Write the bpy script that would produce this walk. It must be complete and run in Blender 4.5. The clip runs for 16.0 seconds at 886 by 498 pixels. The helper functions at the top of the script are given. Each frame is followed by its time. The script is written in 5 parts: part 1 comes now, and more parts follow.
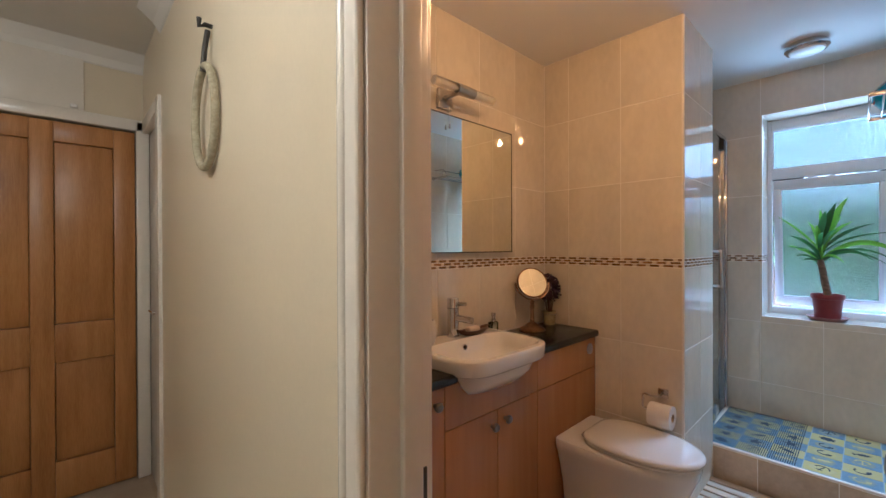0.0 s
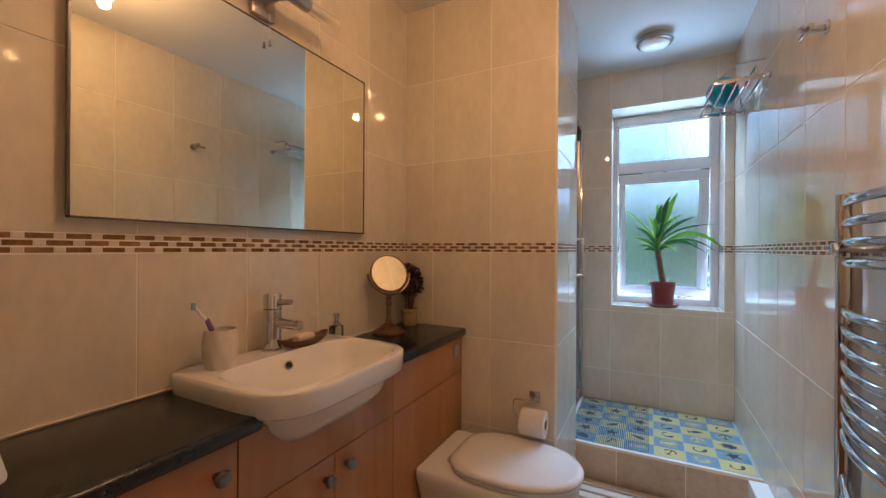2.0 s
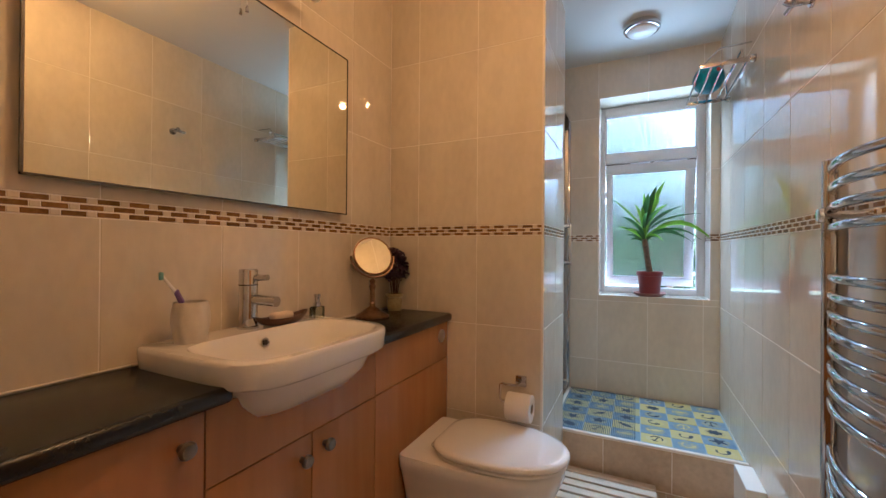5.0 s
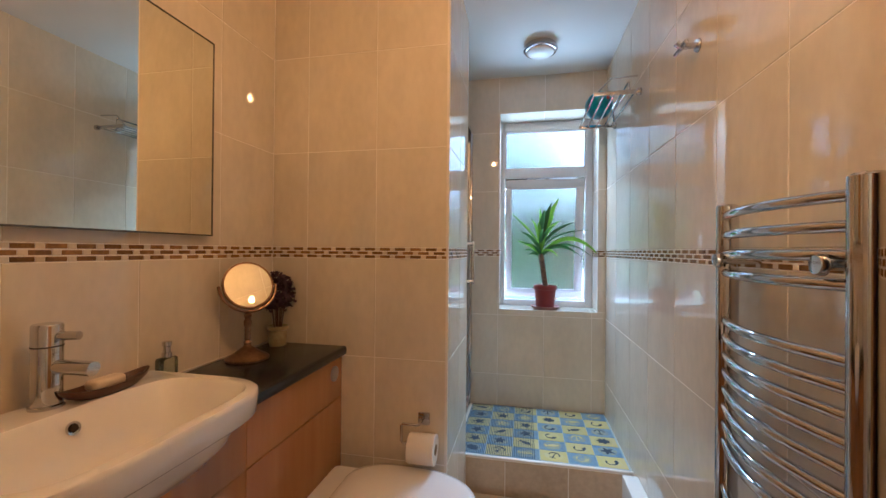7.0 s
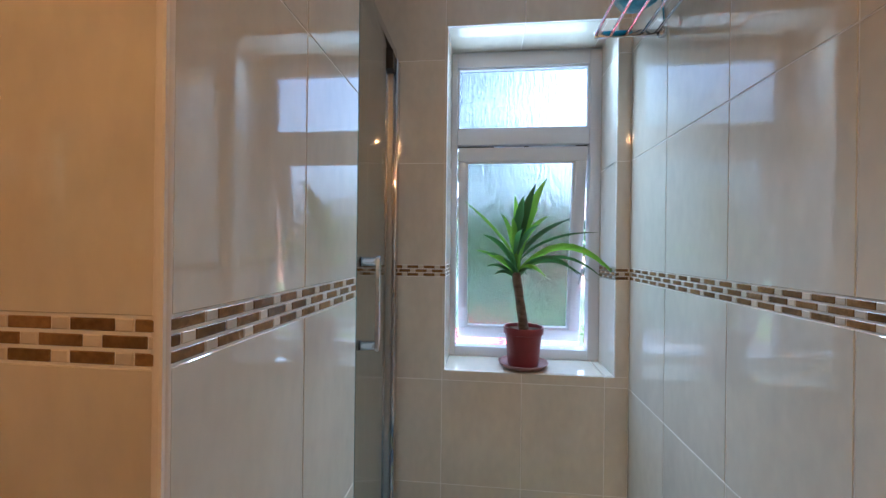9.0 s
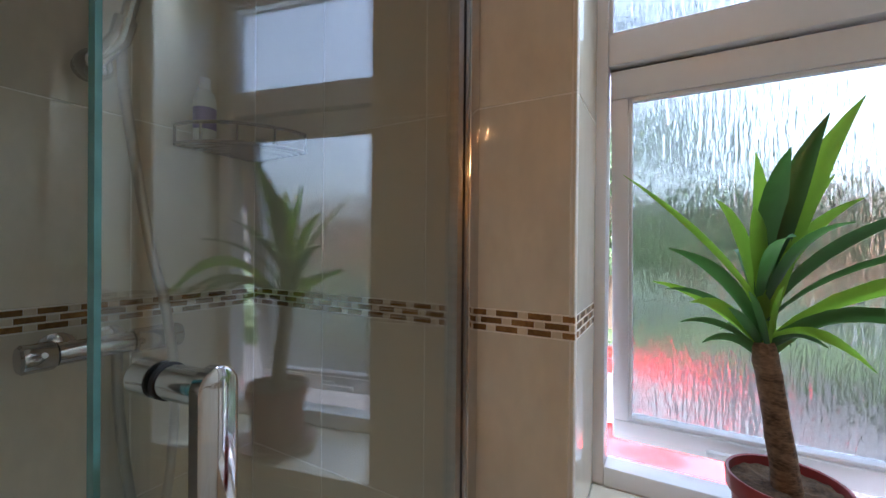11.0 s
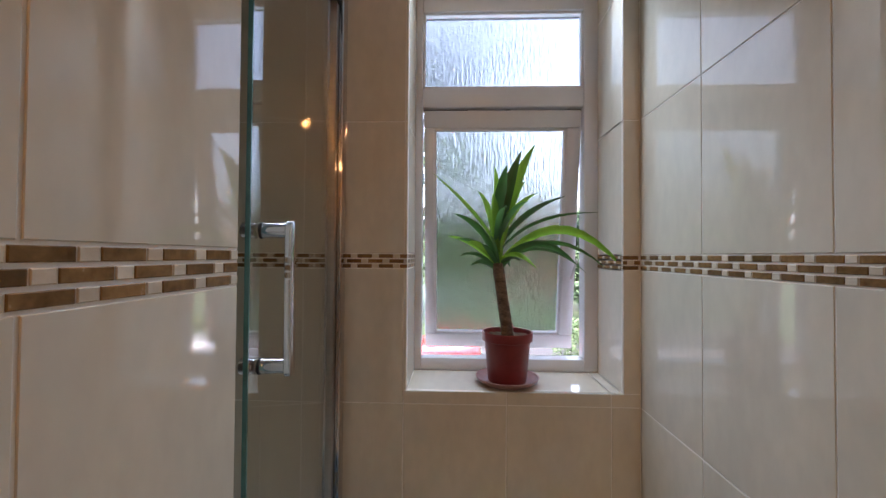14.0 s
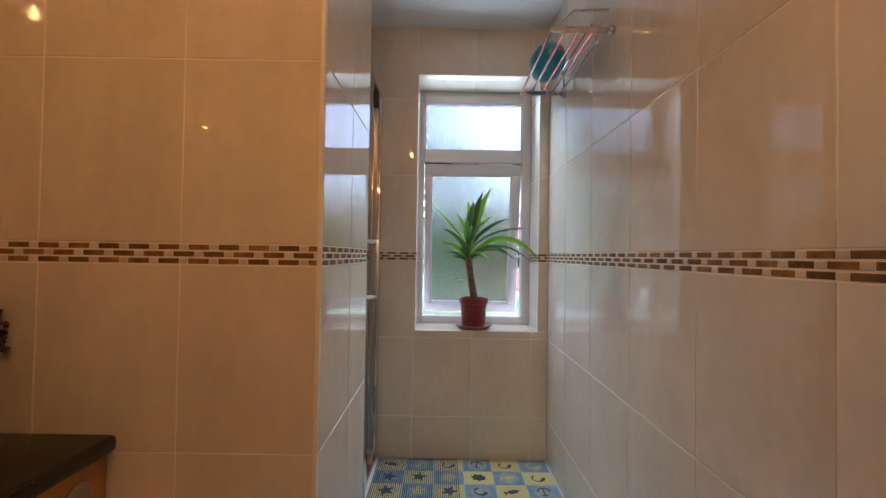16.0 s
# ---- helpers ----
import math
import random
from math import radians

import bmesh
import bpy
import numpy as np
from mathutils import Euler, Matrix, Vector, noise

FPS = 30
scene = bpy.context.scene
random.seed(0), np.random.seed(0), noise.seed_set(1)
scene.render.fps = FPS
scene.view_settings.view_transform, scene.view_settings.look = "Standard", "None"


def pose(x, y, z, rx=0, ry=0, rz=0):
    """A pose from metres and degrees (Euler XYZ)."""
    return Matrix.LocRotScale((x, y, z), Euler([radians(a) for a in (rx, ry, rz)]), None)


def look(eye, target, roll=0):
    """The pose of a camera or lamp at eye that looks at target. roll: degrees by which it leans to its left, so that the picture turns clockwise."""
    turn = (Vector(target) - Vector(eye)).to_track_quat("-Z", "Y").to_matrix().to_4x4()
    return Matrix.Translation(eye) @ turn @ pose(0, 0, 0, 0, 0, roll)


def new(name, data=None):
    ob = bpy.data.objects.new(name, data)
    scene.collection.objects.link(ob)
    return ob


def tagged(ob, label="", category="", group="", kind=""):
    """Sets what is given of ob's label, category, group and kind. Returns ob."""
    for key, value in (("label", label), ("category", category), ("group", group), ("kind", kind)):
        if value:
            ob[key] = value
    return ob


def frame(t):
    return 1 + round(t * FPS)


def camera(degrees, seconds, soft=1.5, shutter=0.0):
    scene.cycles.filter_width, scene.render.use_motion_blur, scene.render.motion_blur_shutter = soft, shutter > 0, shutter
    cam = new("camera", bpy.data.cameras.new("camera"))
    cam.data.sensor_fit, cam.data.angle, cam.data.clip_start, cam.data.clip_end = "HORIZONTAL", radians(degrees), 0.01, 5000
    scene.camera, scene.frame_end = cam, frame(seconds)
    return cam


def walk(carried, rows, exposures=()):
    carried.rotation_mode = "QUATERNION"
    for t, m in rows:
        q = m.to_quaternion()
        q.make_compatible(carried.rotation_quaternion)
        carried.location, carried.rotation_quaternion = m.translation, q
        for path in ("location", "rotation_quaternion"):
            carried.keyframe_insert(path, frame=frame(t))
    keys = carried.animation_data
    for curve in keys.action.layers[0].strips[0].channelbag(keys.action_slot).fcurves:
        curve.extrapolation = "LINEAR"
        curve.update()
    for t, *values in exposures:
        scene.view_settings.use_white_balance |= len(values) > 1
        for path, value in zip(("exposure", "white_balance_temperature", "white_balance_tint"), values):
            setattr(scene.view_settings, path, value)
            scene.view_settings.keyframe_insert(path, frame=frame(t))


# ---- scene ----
cam = camera(96.3, 16.0)
PATH = [
    (0, (0.063, 0.115, 1.325), (1.431, 1.573, 1.316), -0.2),
    (0.5, (0.197, 0.2, 1.309), (1.797, 1.4, 1.297), -0.0),
    (1, (0.322, 0.277, 1.286), (2.034, 1.31, 1.281), 0.1),
    (1.5, (0.421, 0.337, 1.26), (2.181, 1.288, 1.258), 0.2),
    (2, (0.479, 0.366, 1.235), (2.256, 1.283, 1.236), 0.3),
    (2.5, (0.497, 0.36, 1.237), (2.279, 1.268, 1.24), 0.4),
    (3, (0.5, 0.37, 1.15), (2.293, 1.258, 1.156), 0.4),
    (3.2, (0.498, 0.36, 1.12), (2.288, 1.252, 1.121), 0.4),
    (5.5, (0.523, 0.365, 1.177), (2.332, 1.217, 1.189), 0.5),
    (6, (0.525, 0.376, 1.201), (2.367, 1.154, 1.209), 0.6),
    (6.5, (0.564, 0.407, 1.221), (2.473, 1.004, 1.228), 0.5),
    (7, (0.68, 0.418, 1.256), (2.639, 0.82, 1.264), 0.5),
    (7.5, (0.909, 0.414, 1.263), (2.892, 0.678, 1.261), 0.2),
    (8, (1.223, 0.405, 1.311), (3.215, 0.584, 1.312), 0.3),
    (8.5, (1.497, 0.402, 1.326), (3.49, 0.577, 1.325), 0.4),
    (9, (1.871, 0.428, 1.329), (3.86, 0.645, 1.329), 0.7),
    (9.5, (2.183, 0.455, 1.352), (4.155, 0.795, 1.346), 1.0),
    (10, (2.474, 0.445, 1.384), (4.39, 1.018, 1.401), 1.1),
    (10.2, (2.555, 0.447, 1.388), (4.43, 1.14, 1.40), 1.0),
    (12.3, (2.705, 0.436, 1.355), (4.398, 1.501, 1.336), 0.3),
    (12.5, (2.698, 0.418, 1.336), (4.441, 1.399, 1.324), 0.2),
    (13, (2.633, 0.409, 1.288), (4.541, 1.004, 1.350), 0.4),
    (13.5, (2.455, 0.398, 1.281), (4.428, 0.708, 1.275), 0.1),
    (14, (2.22, 0.435, 1.259), (4.218, 0.508, 1.296), 0.4),
    (14.5, (1.96, 0.442, 1.257), (3.96, 0.443, 1.294), 0.4),
    (15, (1.749, 0.455, 1.258), (3.749, 0.446, 1.295), 0.5),
    (15.5, (1.562, 0.463, 1.253), (3.561, 0.452, 1.292), 0.6),
    (16, (1.346, 0.449, 1.249), (3.346, 0.446, 1.282), 0.9),
]
EXPOSURES = [(0, 4.4, 4650, 10), (1.5, 4.44, 4780, 10), (5.5, 4.5, 5110, 10), (7.5, 4.52, 5080, 10), (8, 4.4, 5080, 10), (8.5, 4.1, 5050, 10), (9, 4.15, 5120, 10), (10, 3.94, 5450, 12), (12.5, 4.12, 6650, 22), (13.5, 3.84, 6500, 23), (14, 3.66, 6300, 21), (14.5, 3.92, 6150, 22), (15, 3.75, 6000, 20), (16, 4.0, 5950, 18)]
walk(cam, [(t, look(eye, target, roll)) for t, eye, target, roll in PATH], EXPOSURES)

# ---- world, sun and lamps ----
world = bpy.data.worlds.new("overcast_sky")
scene.world = world
world.use_nodes = True
wn = world.node_tree.nodes
sky = wn.new("ShaderNodeTexSky")
sky.sky_type = "NISHITA"
sky.sun_disc = False
sky.sun_elevation = radians(48)
sky.sun_rotation = radians(250)
sky.dust_density = 4.0
pale = wn.new("ShaderNodeHueSaturation")
pale.inputs["Saturation"].default_value = 0.62
# an overcast sky is three times as bright overhead as at the horizon
way, split = wn.new("ShaderNodeTexCoord"), wn.new("ShaderNodeSeparateXYZ")
rise, over = wn.new("ShaderNodeMapRange"), wn.new("ShaderNodeMix")
rise.inputs["To Min"].default_value, rise.inputs["To Max"].default_value = 0.6, 1.8
over.data_type, over.blend_type = "RGBA", "MULTIPLY"
over.inputs[0].default_value = 1.0
world.node_tree.links.new(way.outputs["Generated"], split.inputs[0])
world.node_tree.links.new(split.outputs["Z"], rise.inputs["Value"])
world.node_tree.links.new(sky.outputs[0], pale.inputs["Color"])
world.node_tree.links.new(pale.outputs[0], over.inputs[6])
world.node_tree.links.new(rise.outputs[0], over.inputs[7])
world.node_tree.links.new(over.outputs[2], wn["Background"].inputs["Color"])
wn["Background"].inputs["Strength"].default_value = 0.15

sun = new("sun", bpy.data.lights.new("sun", "SUN"))
sun.data.energy, sun.data.angle, sun.data.color = 0.35, radians(20), (1.0, 0.96, 0.9)
sun.matrix_world = look((0, 0, 0), (0.55, 0.35, -1.0))


def lamp(name, place, watts, colour, radius):
    ob = new(name, bpy.data.lights.new(name, "POINT"))
    ob.data.energy, ob.data.color, ob.data.shadow_soft_size = watts, colour, radius
    ob.location = place
    return ob


WARM = (1.0, 0.465, 0.14)
lamp("spot_bulb", (1.26, 0.63, 2.305), 0.36, WARM, 0.022)
lamp("spot_bulb", (1.34, 0.39, 2.305), 0.36, WARM, 0.022)
lamp("hall_bulb", (-0.60, 0.80, 2.25), 1.2, (1.0, 0.80, 0.55), 0.06)


def daylight_fill(place, target, size_y, size_z, watts):
    ob = new("window_fill", bpy.data.lights.new("window_fill", "AREA"))
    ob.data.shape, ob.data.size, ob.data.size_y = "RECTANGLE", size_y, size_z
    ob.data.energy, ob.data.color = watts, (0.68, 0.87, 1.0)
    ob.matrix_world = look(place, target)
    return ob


# added fill lamp standing in for steep sky light, under the window head
overhead = daylight_fill((3.455, 0.27, 2.172), (2.86, 0.27, 0.70), 0.56, 0.10, 0.42)
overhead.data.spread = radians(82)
# second added fill lamp, in place of light thrown up from the ground outside
upward = daylight_fill((3.592, 0.28, 1.985), (3.0, 0.28, 2.45), 0.54, 0.25, 0.07)
upward.data.spread = radians(80)

# ---- materials ----


def material(name, colour, rough, metal=0.0, var=0.12, big=3.0, fine=60.0, bump=0.0, stretch=(1, 1, 1), coat=0.0, rand=0.0, second=None, rough_var=0.0, spec=0.5):
    """Principled surface with colour variation at two scales, optional relief and per-object shift."""
    m = bpy.data.materials.new(name)
    m.use_nodes = True
    n, l = m.node_tree.nodes, m.node_tree.links
    b = n["Principled BSDF"]
    b.inputs["Roughness"].default_value, b.inputs["Metallic"].default_value = rough, metal
    b.inputs["Coat Weight"].default_value = coat
    b.inputs["Specular IOR Level"].default_value = spec
    b.inputs["Coat Roughness"].default_value = 0.05
    tc, mp, info, add = n.new("ShaderNodeTexCoord"), n.new("ShaderNodeMapping"), n.new("ShaderNodeObjectInfo"), n.new("ShaderNodeVectorMath")
    mp.inputs["Scale"].default_value = stretch
    l.new(tc.outputs["Object"], add.inputs[0])
    scaled = n.new("ShaderNodeMath")
    scaled.operation, scaled.inputs[1].default_value = "MULTIPLY", 37.0
    l.new(info.outputs["Random"], scaled.inputs[0])
    l.new(scaled.outputs[0], add.inputs[1])
    l.new(add.outputs[0], mp.inputs["Vector"])
    low, high = n.new("ShaderNodeTexNoise"), n.new("ShaderNodeTexNoise")
    low.inputs["Scale"].default_value, high.inputs["Scale"].default_value = big, fine
    low.inputs["Detail"].default_value, high.inputs["Detail"].default_value = 3, 4
    for t in (low, high):
        l.new(mp.outputs[0], t.inputs["Vector"])
    mixed = n.new("ShaderNodeMix")
    mixed.data_type = "FLOAT"
    mixed.inputs[0].default_value = 0.4
    l.new(low.outputs["Fac"], mixed.inputs[2])
    l.new(high.outputs["Fac"], mixed.inputs[3])
    ramp = n.new("ShaderNodeValToRGB")
    two = second or tuple(max(0.0, c * (1 - 2 * var)) for c in colour)
    ramp.color_ramp.elements[0].position, ramp.color_ramp.elements[1].position = 0.32, 0.66
    ramp.color_ramp.elements[0].color = (*two, 1)
    ramp.color_ramp.elements[1].color = (*colour, 1)
    l.new(mixed.outputs[0], ramp.inputs[0])
    out = ramp.outputs[0]
    if rand:
        hsv, rr = n.new("ShaderNodeHueSaturation"), n.new("ShaderNodeMapRange")
        rr.inputs["To Min"].default_value, rr.inputs["To Max"].default_value = 1 - rand, 1 + rand
        l.new(info.outputs["Random"], rr.inputs["Value"])
        l.new(rr.outputs[0], hsv.inputs["Value"])
        l.new(out, hsv.inputs["Color"])
        out = hsv.outputs[0]
    l.new(out, b.inputs["Base Color"])
    if rough_var:
        rr = n.new("ShaderNodeMapRange")
        rr.inputs["To Min"].default_value, rr.inputs["To Max"].default_value = max(0.01, rough - rough_var), rough + rough_var
        l.new(low.outputs["Fac"], rr.inputs["Value"])
        l.new(rr.outputs[0], b.inputs["Roughness"])
    if bump:
        bp = n.new("ShaderNodeBump")
        bp.inputs["Strength"].default_value, bp.inputs["Distance"].default_value = bump, 0.004
        l.new(mixed.outputs[0], bp.inputs["Height"])
        l.new(bp.outputs[0], b.inputs["Normal"])
    return m


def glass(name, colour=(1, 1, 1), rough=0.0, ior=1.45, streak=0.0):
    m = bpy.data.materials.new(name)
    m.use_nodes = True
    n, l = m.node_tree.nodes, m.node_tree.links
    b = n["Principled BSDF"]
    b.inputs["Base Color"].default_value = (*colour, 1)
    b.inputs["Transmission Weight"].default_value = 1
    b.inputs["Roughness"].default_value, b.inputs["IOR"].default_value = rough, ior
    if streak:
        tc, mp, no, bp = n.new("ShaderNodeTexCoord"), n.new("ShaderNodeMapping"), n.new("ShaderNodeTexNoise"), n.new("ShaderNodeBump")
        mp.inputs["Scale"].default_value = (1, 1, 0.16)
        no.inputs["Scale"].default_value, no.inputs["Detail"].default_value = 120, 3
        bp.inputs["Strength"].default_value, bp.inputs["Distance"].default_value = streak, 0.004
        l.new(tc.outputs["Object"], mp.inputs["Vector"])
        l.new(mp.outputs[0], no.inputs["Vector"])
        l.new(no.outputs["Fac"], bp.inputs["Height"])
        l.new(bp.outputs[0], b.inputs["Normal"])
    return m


def thin_glass(name, colour):
    """Flat clear sheet: lets light straight through, with a mirror gloss that grows towards grazing."""
    m = bpy.data.materials.new(name)
    m.use_nodes = True
    n, l = m.node_tree.nodes, m.node_tree.links
    n.remove(n["Principled BSDF"])
    clear, gloss, mx, facing = n.new("ShaderNodeBsdfTransparent"), n.new("ShaderNodeBsdfGlossy"), n.new("ShaderNodeMixShader"), n.new("ShaderNodeLayerWeight")
    power, share = n.new("ShaderNodeMath"), n.new("ShaderNodeMapRange")
    clear.inputs["Color"].default_value = (*colour, 1)
    gloss.inputs["Roughness"].default_value = 0.0
    facing.inputs["Blend"].default_value = 0.5
    power.operation, power.inputs[1].default_value = "POWER", 5.0
    share.inputs["To Min"].default_value = 0.14
    l.new(facing.outputs["Facing"], power.inputs[0])
    l.new(power.outputs[0], share.inputs["Value"])
    l.new(share.outputs[0], mx.inputs[0])
    l.new(clear.outputs[0], mx.inputs[1])
    l.new(gloss.outputs[0], mx.inputs[2])
    l.new(mx.outputs[0], n["Material Output"].inputs["Surface"])
    return m


def glow(name, colour, strength):
    m = bpy.data.materials.new(name)
    m.use_nodes = True
    b = m.node_tree.nodes["Principled BSDF"]
    b.inputs["Base Color"].default_value = (0.8, 0.75, 0.7, 1)
    b.inputs["Emission Color"].default_value, b.inputs["Emission Strength"].default_value = (*colour, 1), strength
    return m


TILE = material("glazed_tile", (0.75, 0.68, 0.555), 0.035, var=0.075, big=3.5, fine=22, stretch=(1.8, 1.8, 0.9), rand=0.025, bump=0.006, spec=1.0)
GROUT = material("grout", (0.88, 0.84, 0.77), 0.8, var=0.06, bump=0.2)
BROWN = material("brown_mosaic", (0.30, 0.17, 0.065), 0.22, second=(0.12, 0.064, 0.024), big=30, fine=140, rand=0.3, bump=0.25, spec=0.15)
CREAM = material("cream_mosaic", (0.72, 0.645, 0.52), 0.2, second=(0.62, 0.53, 0.41), big=30, fine=140, rand=0.12, bump=0.2, spec=0.15)
fleck = BROWN.node_tree.nodes["Color Ramp"].color_ramp.elements.new(0.73)
fleck.color = (0.62, 0.48, 0.30, 1)
TRIM = material("white_trim", (0.80, 0.74, 0.66), 0.3, var=0.04)
PAINT = material("ceiling_paint", (0.82, 0.81, 0.78), 0.9, var=0.02, bump=0.05, fine=140)
CREAMPAINT = material("cream_paint", (0.74, 0.66, 0.50), 0.32, var=0.03, big=1.5, fine=90, bump=0.04)
GLOSSPAINT = material("gloss_paint", (0.80, 0.76, 0.69), 0.22, var=0.03, big=2, fine=70, bump=0.03)
PINE = material("pine", (0.50, 0.25, 0.075), 0.35, second=(0.33, 0.14, 0.035), big=2.5, fine=30, stretch=(9, 9, 0.7), bump=0.05)
CHERRY = material("cherry_laminate", (0.47, 0.22, 0.07), 0.22, second=(0.36, 0.155, 0.046), big=1.6, fine=11, stretch=(2.4, 2.4, 0.22), rand=0.07)
DARKGAP = material("shadow_gap", (0.035, 0.02, 0.012), 0.8)
SLATE = material("slate_worktop", (0.017, 0.018, 0.019), 0.25, second=(0.011, 0.0115, 0.012), big=9, fine=160, bump=0.06, rough_var=0.05)
CERAMIC = material("white_ceramic", (0.83, 0.81, 0.78), 0.07, var=0.015, coat=0.4)
PLASTIC = material("white_plastic", (0.80, 0.79, 0.77), 0.28, var=0.02)
UPVC = material("white_upvc", (0.72, 0.72, 0.74), 0.3, var=0.02, bump=0.02)
CHROME = material("chrome", (0.60, 0.60, 0.62), 0.07, 1.0, var=0.02, rough_var=0.03)
STEEL = material("brushed_steel", (0.55, 0.53, 0.5), 0.3, 1.0, var=0.08, stretch=(1, 1, 30))
PEWTER = material("pewter", (0.30, 0.27, 0.23), 0.35, 1.0, var=0.2, bump=0.1)
BRONZE = material("old_bronze", (0.34, 0.21, 0.12), 0.3, 1.0, second=(0.16, 0.09, 0.05), big=20, fine=90, bump=0.08)
MIRROR = material("mirror_silver", (0.80, 0.81, 0.71), 0.0, 1.0, var=0.0)
MIRROREDGE = material("mirror_edge", (0.16, 0.15, 0.14), 0.25, 0.6, var=0.1)
CLEAR = thin_glass("shower_glass", (0.95, 0.985, 0.975))
EDGE = material("glass_edge", (0.10, 0.27, 0.25), 0.12, var=0.2, big=8)
# dark tint only dims the view through the panes, which cast no shadow
RAIN = glass("dimmed_rain_glass", (0.285, 0.31, 0.325), 0.06, 1.42, 1.0)
FROST = glass("frosted_tube", (1, 0.97, 0.93), 0.45, 1.3)
TERRACOTTA = material("red_plastic_pot", (0.24, 0.028, 0.027), 0.35, var=0.12, big=12, fine=80)
SAUCER = material("faded_saucer", (0.42, 0.20, 0.16), 0.4, var=0.15, big=12, fine=80)
SOIL = material("potting_soil", (0.17, 0.11, 0.065), 0.95, second=(0.016, 0.010, 0.007), big=40, fine=200, bump=1.0)
BARK = material("cane_bark", (0.26, 0.17, 0.11), 0.85, second=(0.045, 0.027, 0.018), big=30, fine=120, stretch=(1, 1, 2.5), bump=0.8)
LEAF = material("bright_leaf", (0.17, 0.34, 0.03), 0.33, second=(0.10, 0.24, 0.02), big=14, fine=60, rand=0.3)
LEAFDARK = material("dark_leaf", (0.035, 0.105, 0.035), 0.3, second=(0.02, 0.06, 0.025), big=14, fine=60, rand=0.35)


def let_through(m, share, colour):
    """Lets part of the light through a leaf."""
    n, l = m.node_tree.nodes, m.node_tree.links
    tr, mx = n.new("ShaderNodeBsdfTranslucent"), n.new("ShaderNodeMixShader")
    tr.inputs["Color"].default_value = (*colour, 1)
    mx.inputs[0].default_value = share
    l.new(n["Principled BSDF"].outputs[0], mx.inputs[1])
    l.new(tr.outputs[0], mx.inputs[2])
    l.new(mx.outputs[0], n["Material Output"].inputs["Surface"])


let_through(LEAF, 0.42, (0.32, 0.60, 0.05))
let_through(LEAFDARK, 0.22, (0.10, 0.28, 0.05))
DUCK = material("pale_slats", (0.58, 0.47, 0.34), 0.55, var=0.12, big=4, fine=50, stretch=(8, 0.8, 8), rand=0.08, bump=0.1)
FLOORTILE = material("tan_floor", (0.60, 0.47, 0.34), 0.2, var=0.15, big=3, fine=40, rand=0.06)
CARPET = material("beige_carpet", (0.45, 0.36, 0.26), 0.95, var=0.12, big=5, fine=300, bump=0.6)
BLUEMAT = material("blue_print", (0.07, 0.145, 0.25), 0.4, second=(0.19, 0.27, 0.32), big=22, fine=70, rand=0.15)
YELLOWMAT = material("yellow_print", (0.50, 0.385, 0.09), 0.4, second=(0.45, 0.38, 0.20), big=22, fine=70, rand=0.12)
NAVY = material("navy_print", (0.028, 0.040, 0.065), 0.75, var=0.15)
MATBASE = material("pale_blue_mat", (0.34, 0.41, 0.45), 0.5, var=0.1)
SHELLWASH = material("shell_wash", (0.12, 0.20, 0.28), 0.45, second=(0.33, 0.30, 0.15), big=30, fine=90, rand=0.1)
TEAL = material("teal_plastic", (0.01, 0.20, 0.33), 0.3, second=(0.02, 0.42, 0.58), big=18, fine=60)
CORAL = material("coral_fleck", (0.55, 0.09, 0.08), 0.4)
WALNUT = material("dark_wood", (0.11, 0.04, 0.02), 0.35, second=(0.05, 0.02, 0.01), big=8, fine=60, stretch=(1, 8, 8))
SOAP = material("soap", (0.78, 0.66, 0.50), 0.45, var=0.04)
STONE = material("pale_beaker", (0.70, 0.66, 0.60), 0.45, var=0.06, big=20, fine=90)
PURPLE = material("dried_purple", (0.10, 0.05, 0.09), 0.85, second=(0.03, 0.016, 0.026), big=30, fine=90, rand=0.4)
CELADON = material("glazed_pot", (0.42, 0.38, 0.20), 0.4, second=(0.26, 0.20, 0.10), big=25, fine=80)
BOTTLE = glass("green_bottle", (0.72, 0.80, 0.68), 0.05)
BRISTLE = material("teal_bristle", (0.22, 0.50, 0.48), 0.6)
VIOLET = material("violet_grip", (0.19, 0.12, 0.42), 0.4)
PAPER = material("toilet_paper", (0.80, 0.76, 0.71), 0.95, var=0.03, bump=0.2, fine=160)
CARD = material("cardboard", (0.40, 0.30, 0.20), 0.9)
ROPE = material("olive_rope", (0.30, 0.27, 0.18), 0.9, second=(0.50, 0.45, 0.32), big=60, fine=160, bump=0.6)
IRON = material("dark_iron", (0.05, 0.045, 0.04), 0.5, 0.5)
ASPHALT = material("asphalt", (0.062, 0.062, 0.065), 0.9, second=(0.04, 0.04, 0.042), big=0.6, fine=40, bump=0.3, spec=0.15)
LINEPAINT = material("road_paint", (0.72, 0.72, 0.7), 0.7, var=0.12)
HEDGE = material("hedge_leaf", (0.055, 0.095, 0.03), 0.7, second=(0.03, 0.055, 0.018), big=1.5, fine=12, rand=0.2)
TREELEAF = material("tree_leaf", (0.06, 0.11, 0.045), 0.7, second=(0.03, 0.06, 0.025), big=0.6, fine=6, rand=0.2)
TRUNK = material("tree_bark", (0.10, 0.07, 0.05), 0.9, bump=0.6)
REDCAR = material("red_car_paint", (0.55, 0.012, 0.012), 0.18, var=0.05, coat=0.8)
SILVERCAR = material("silver_car_paint", (0.55, 0.56, 0.57), 0.2, 0.5, var=0.05, coat=0.8)
CARGLASS = material("car_glass", (0.08, 0.095, 0.10), 0.04, var=0.05)
RUBBER = material("tyre_rubber", (0.02, 0.02, 0.02), 0.85)
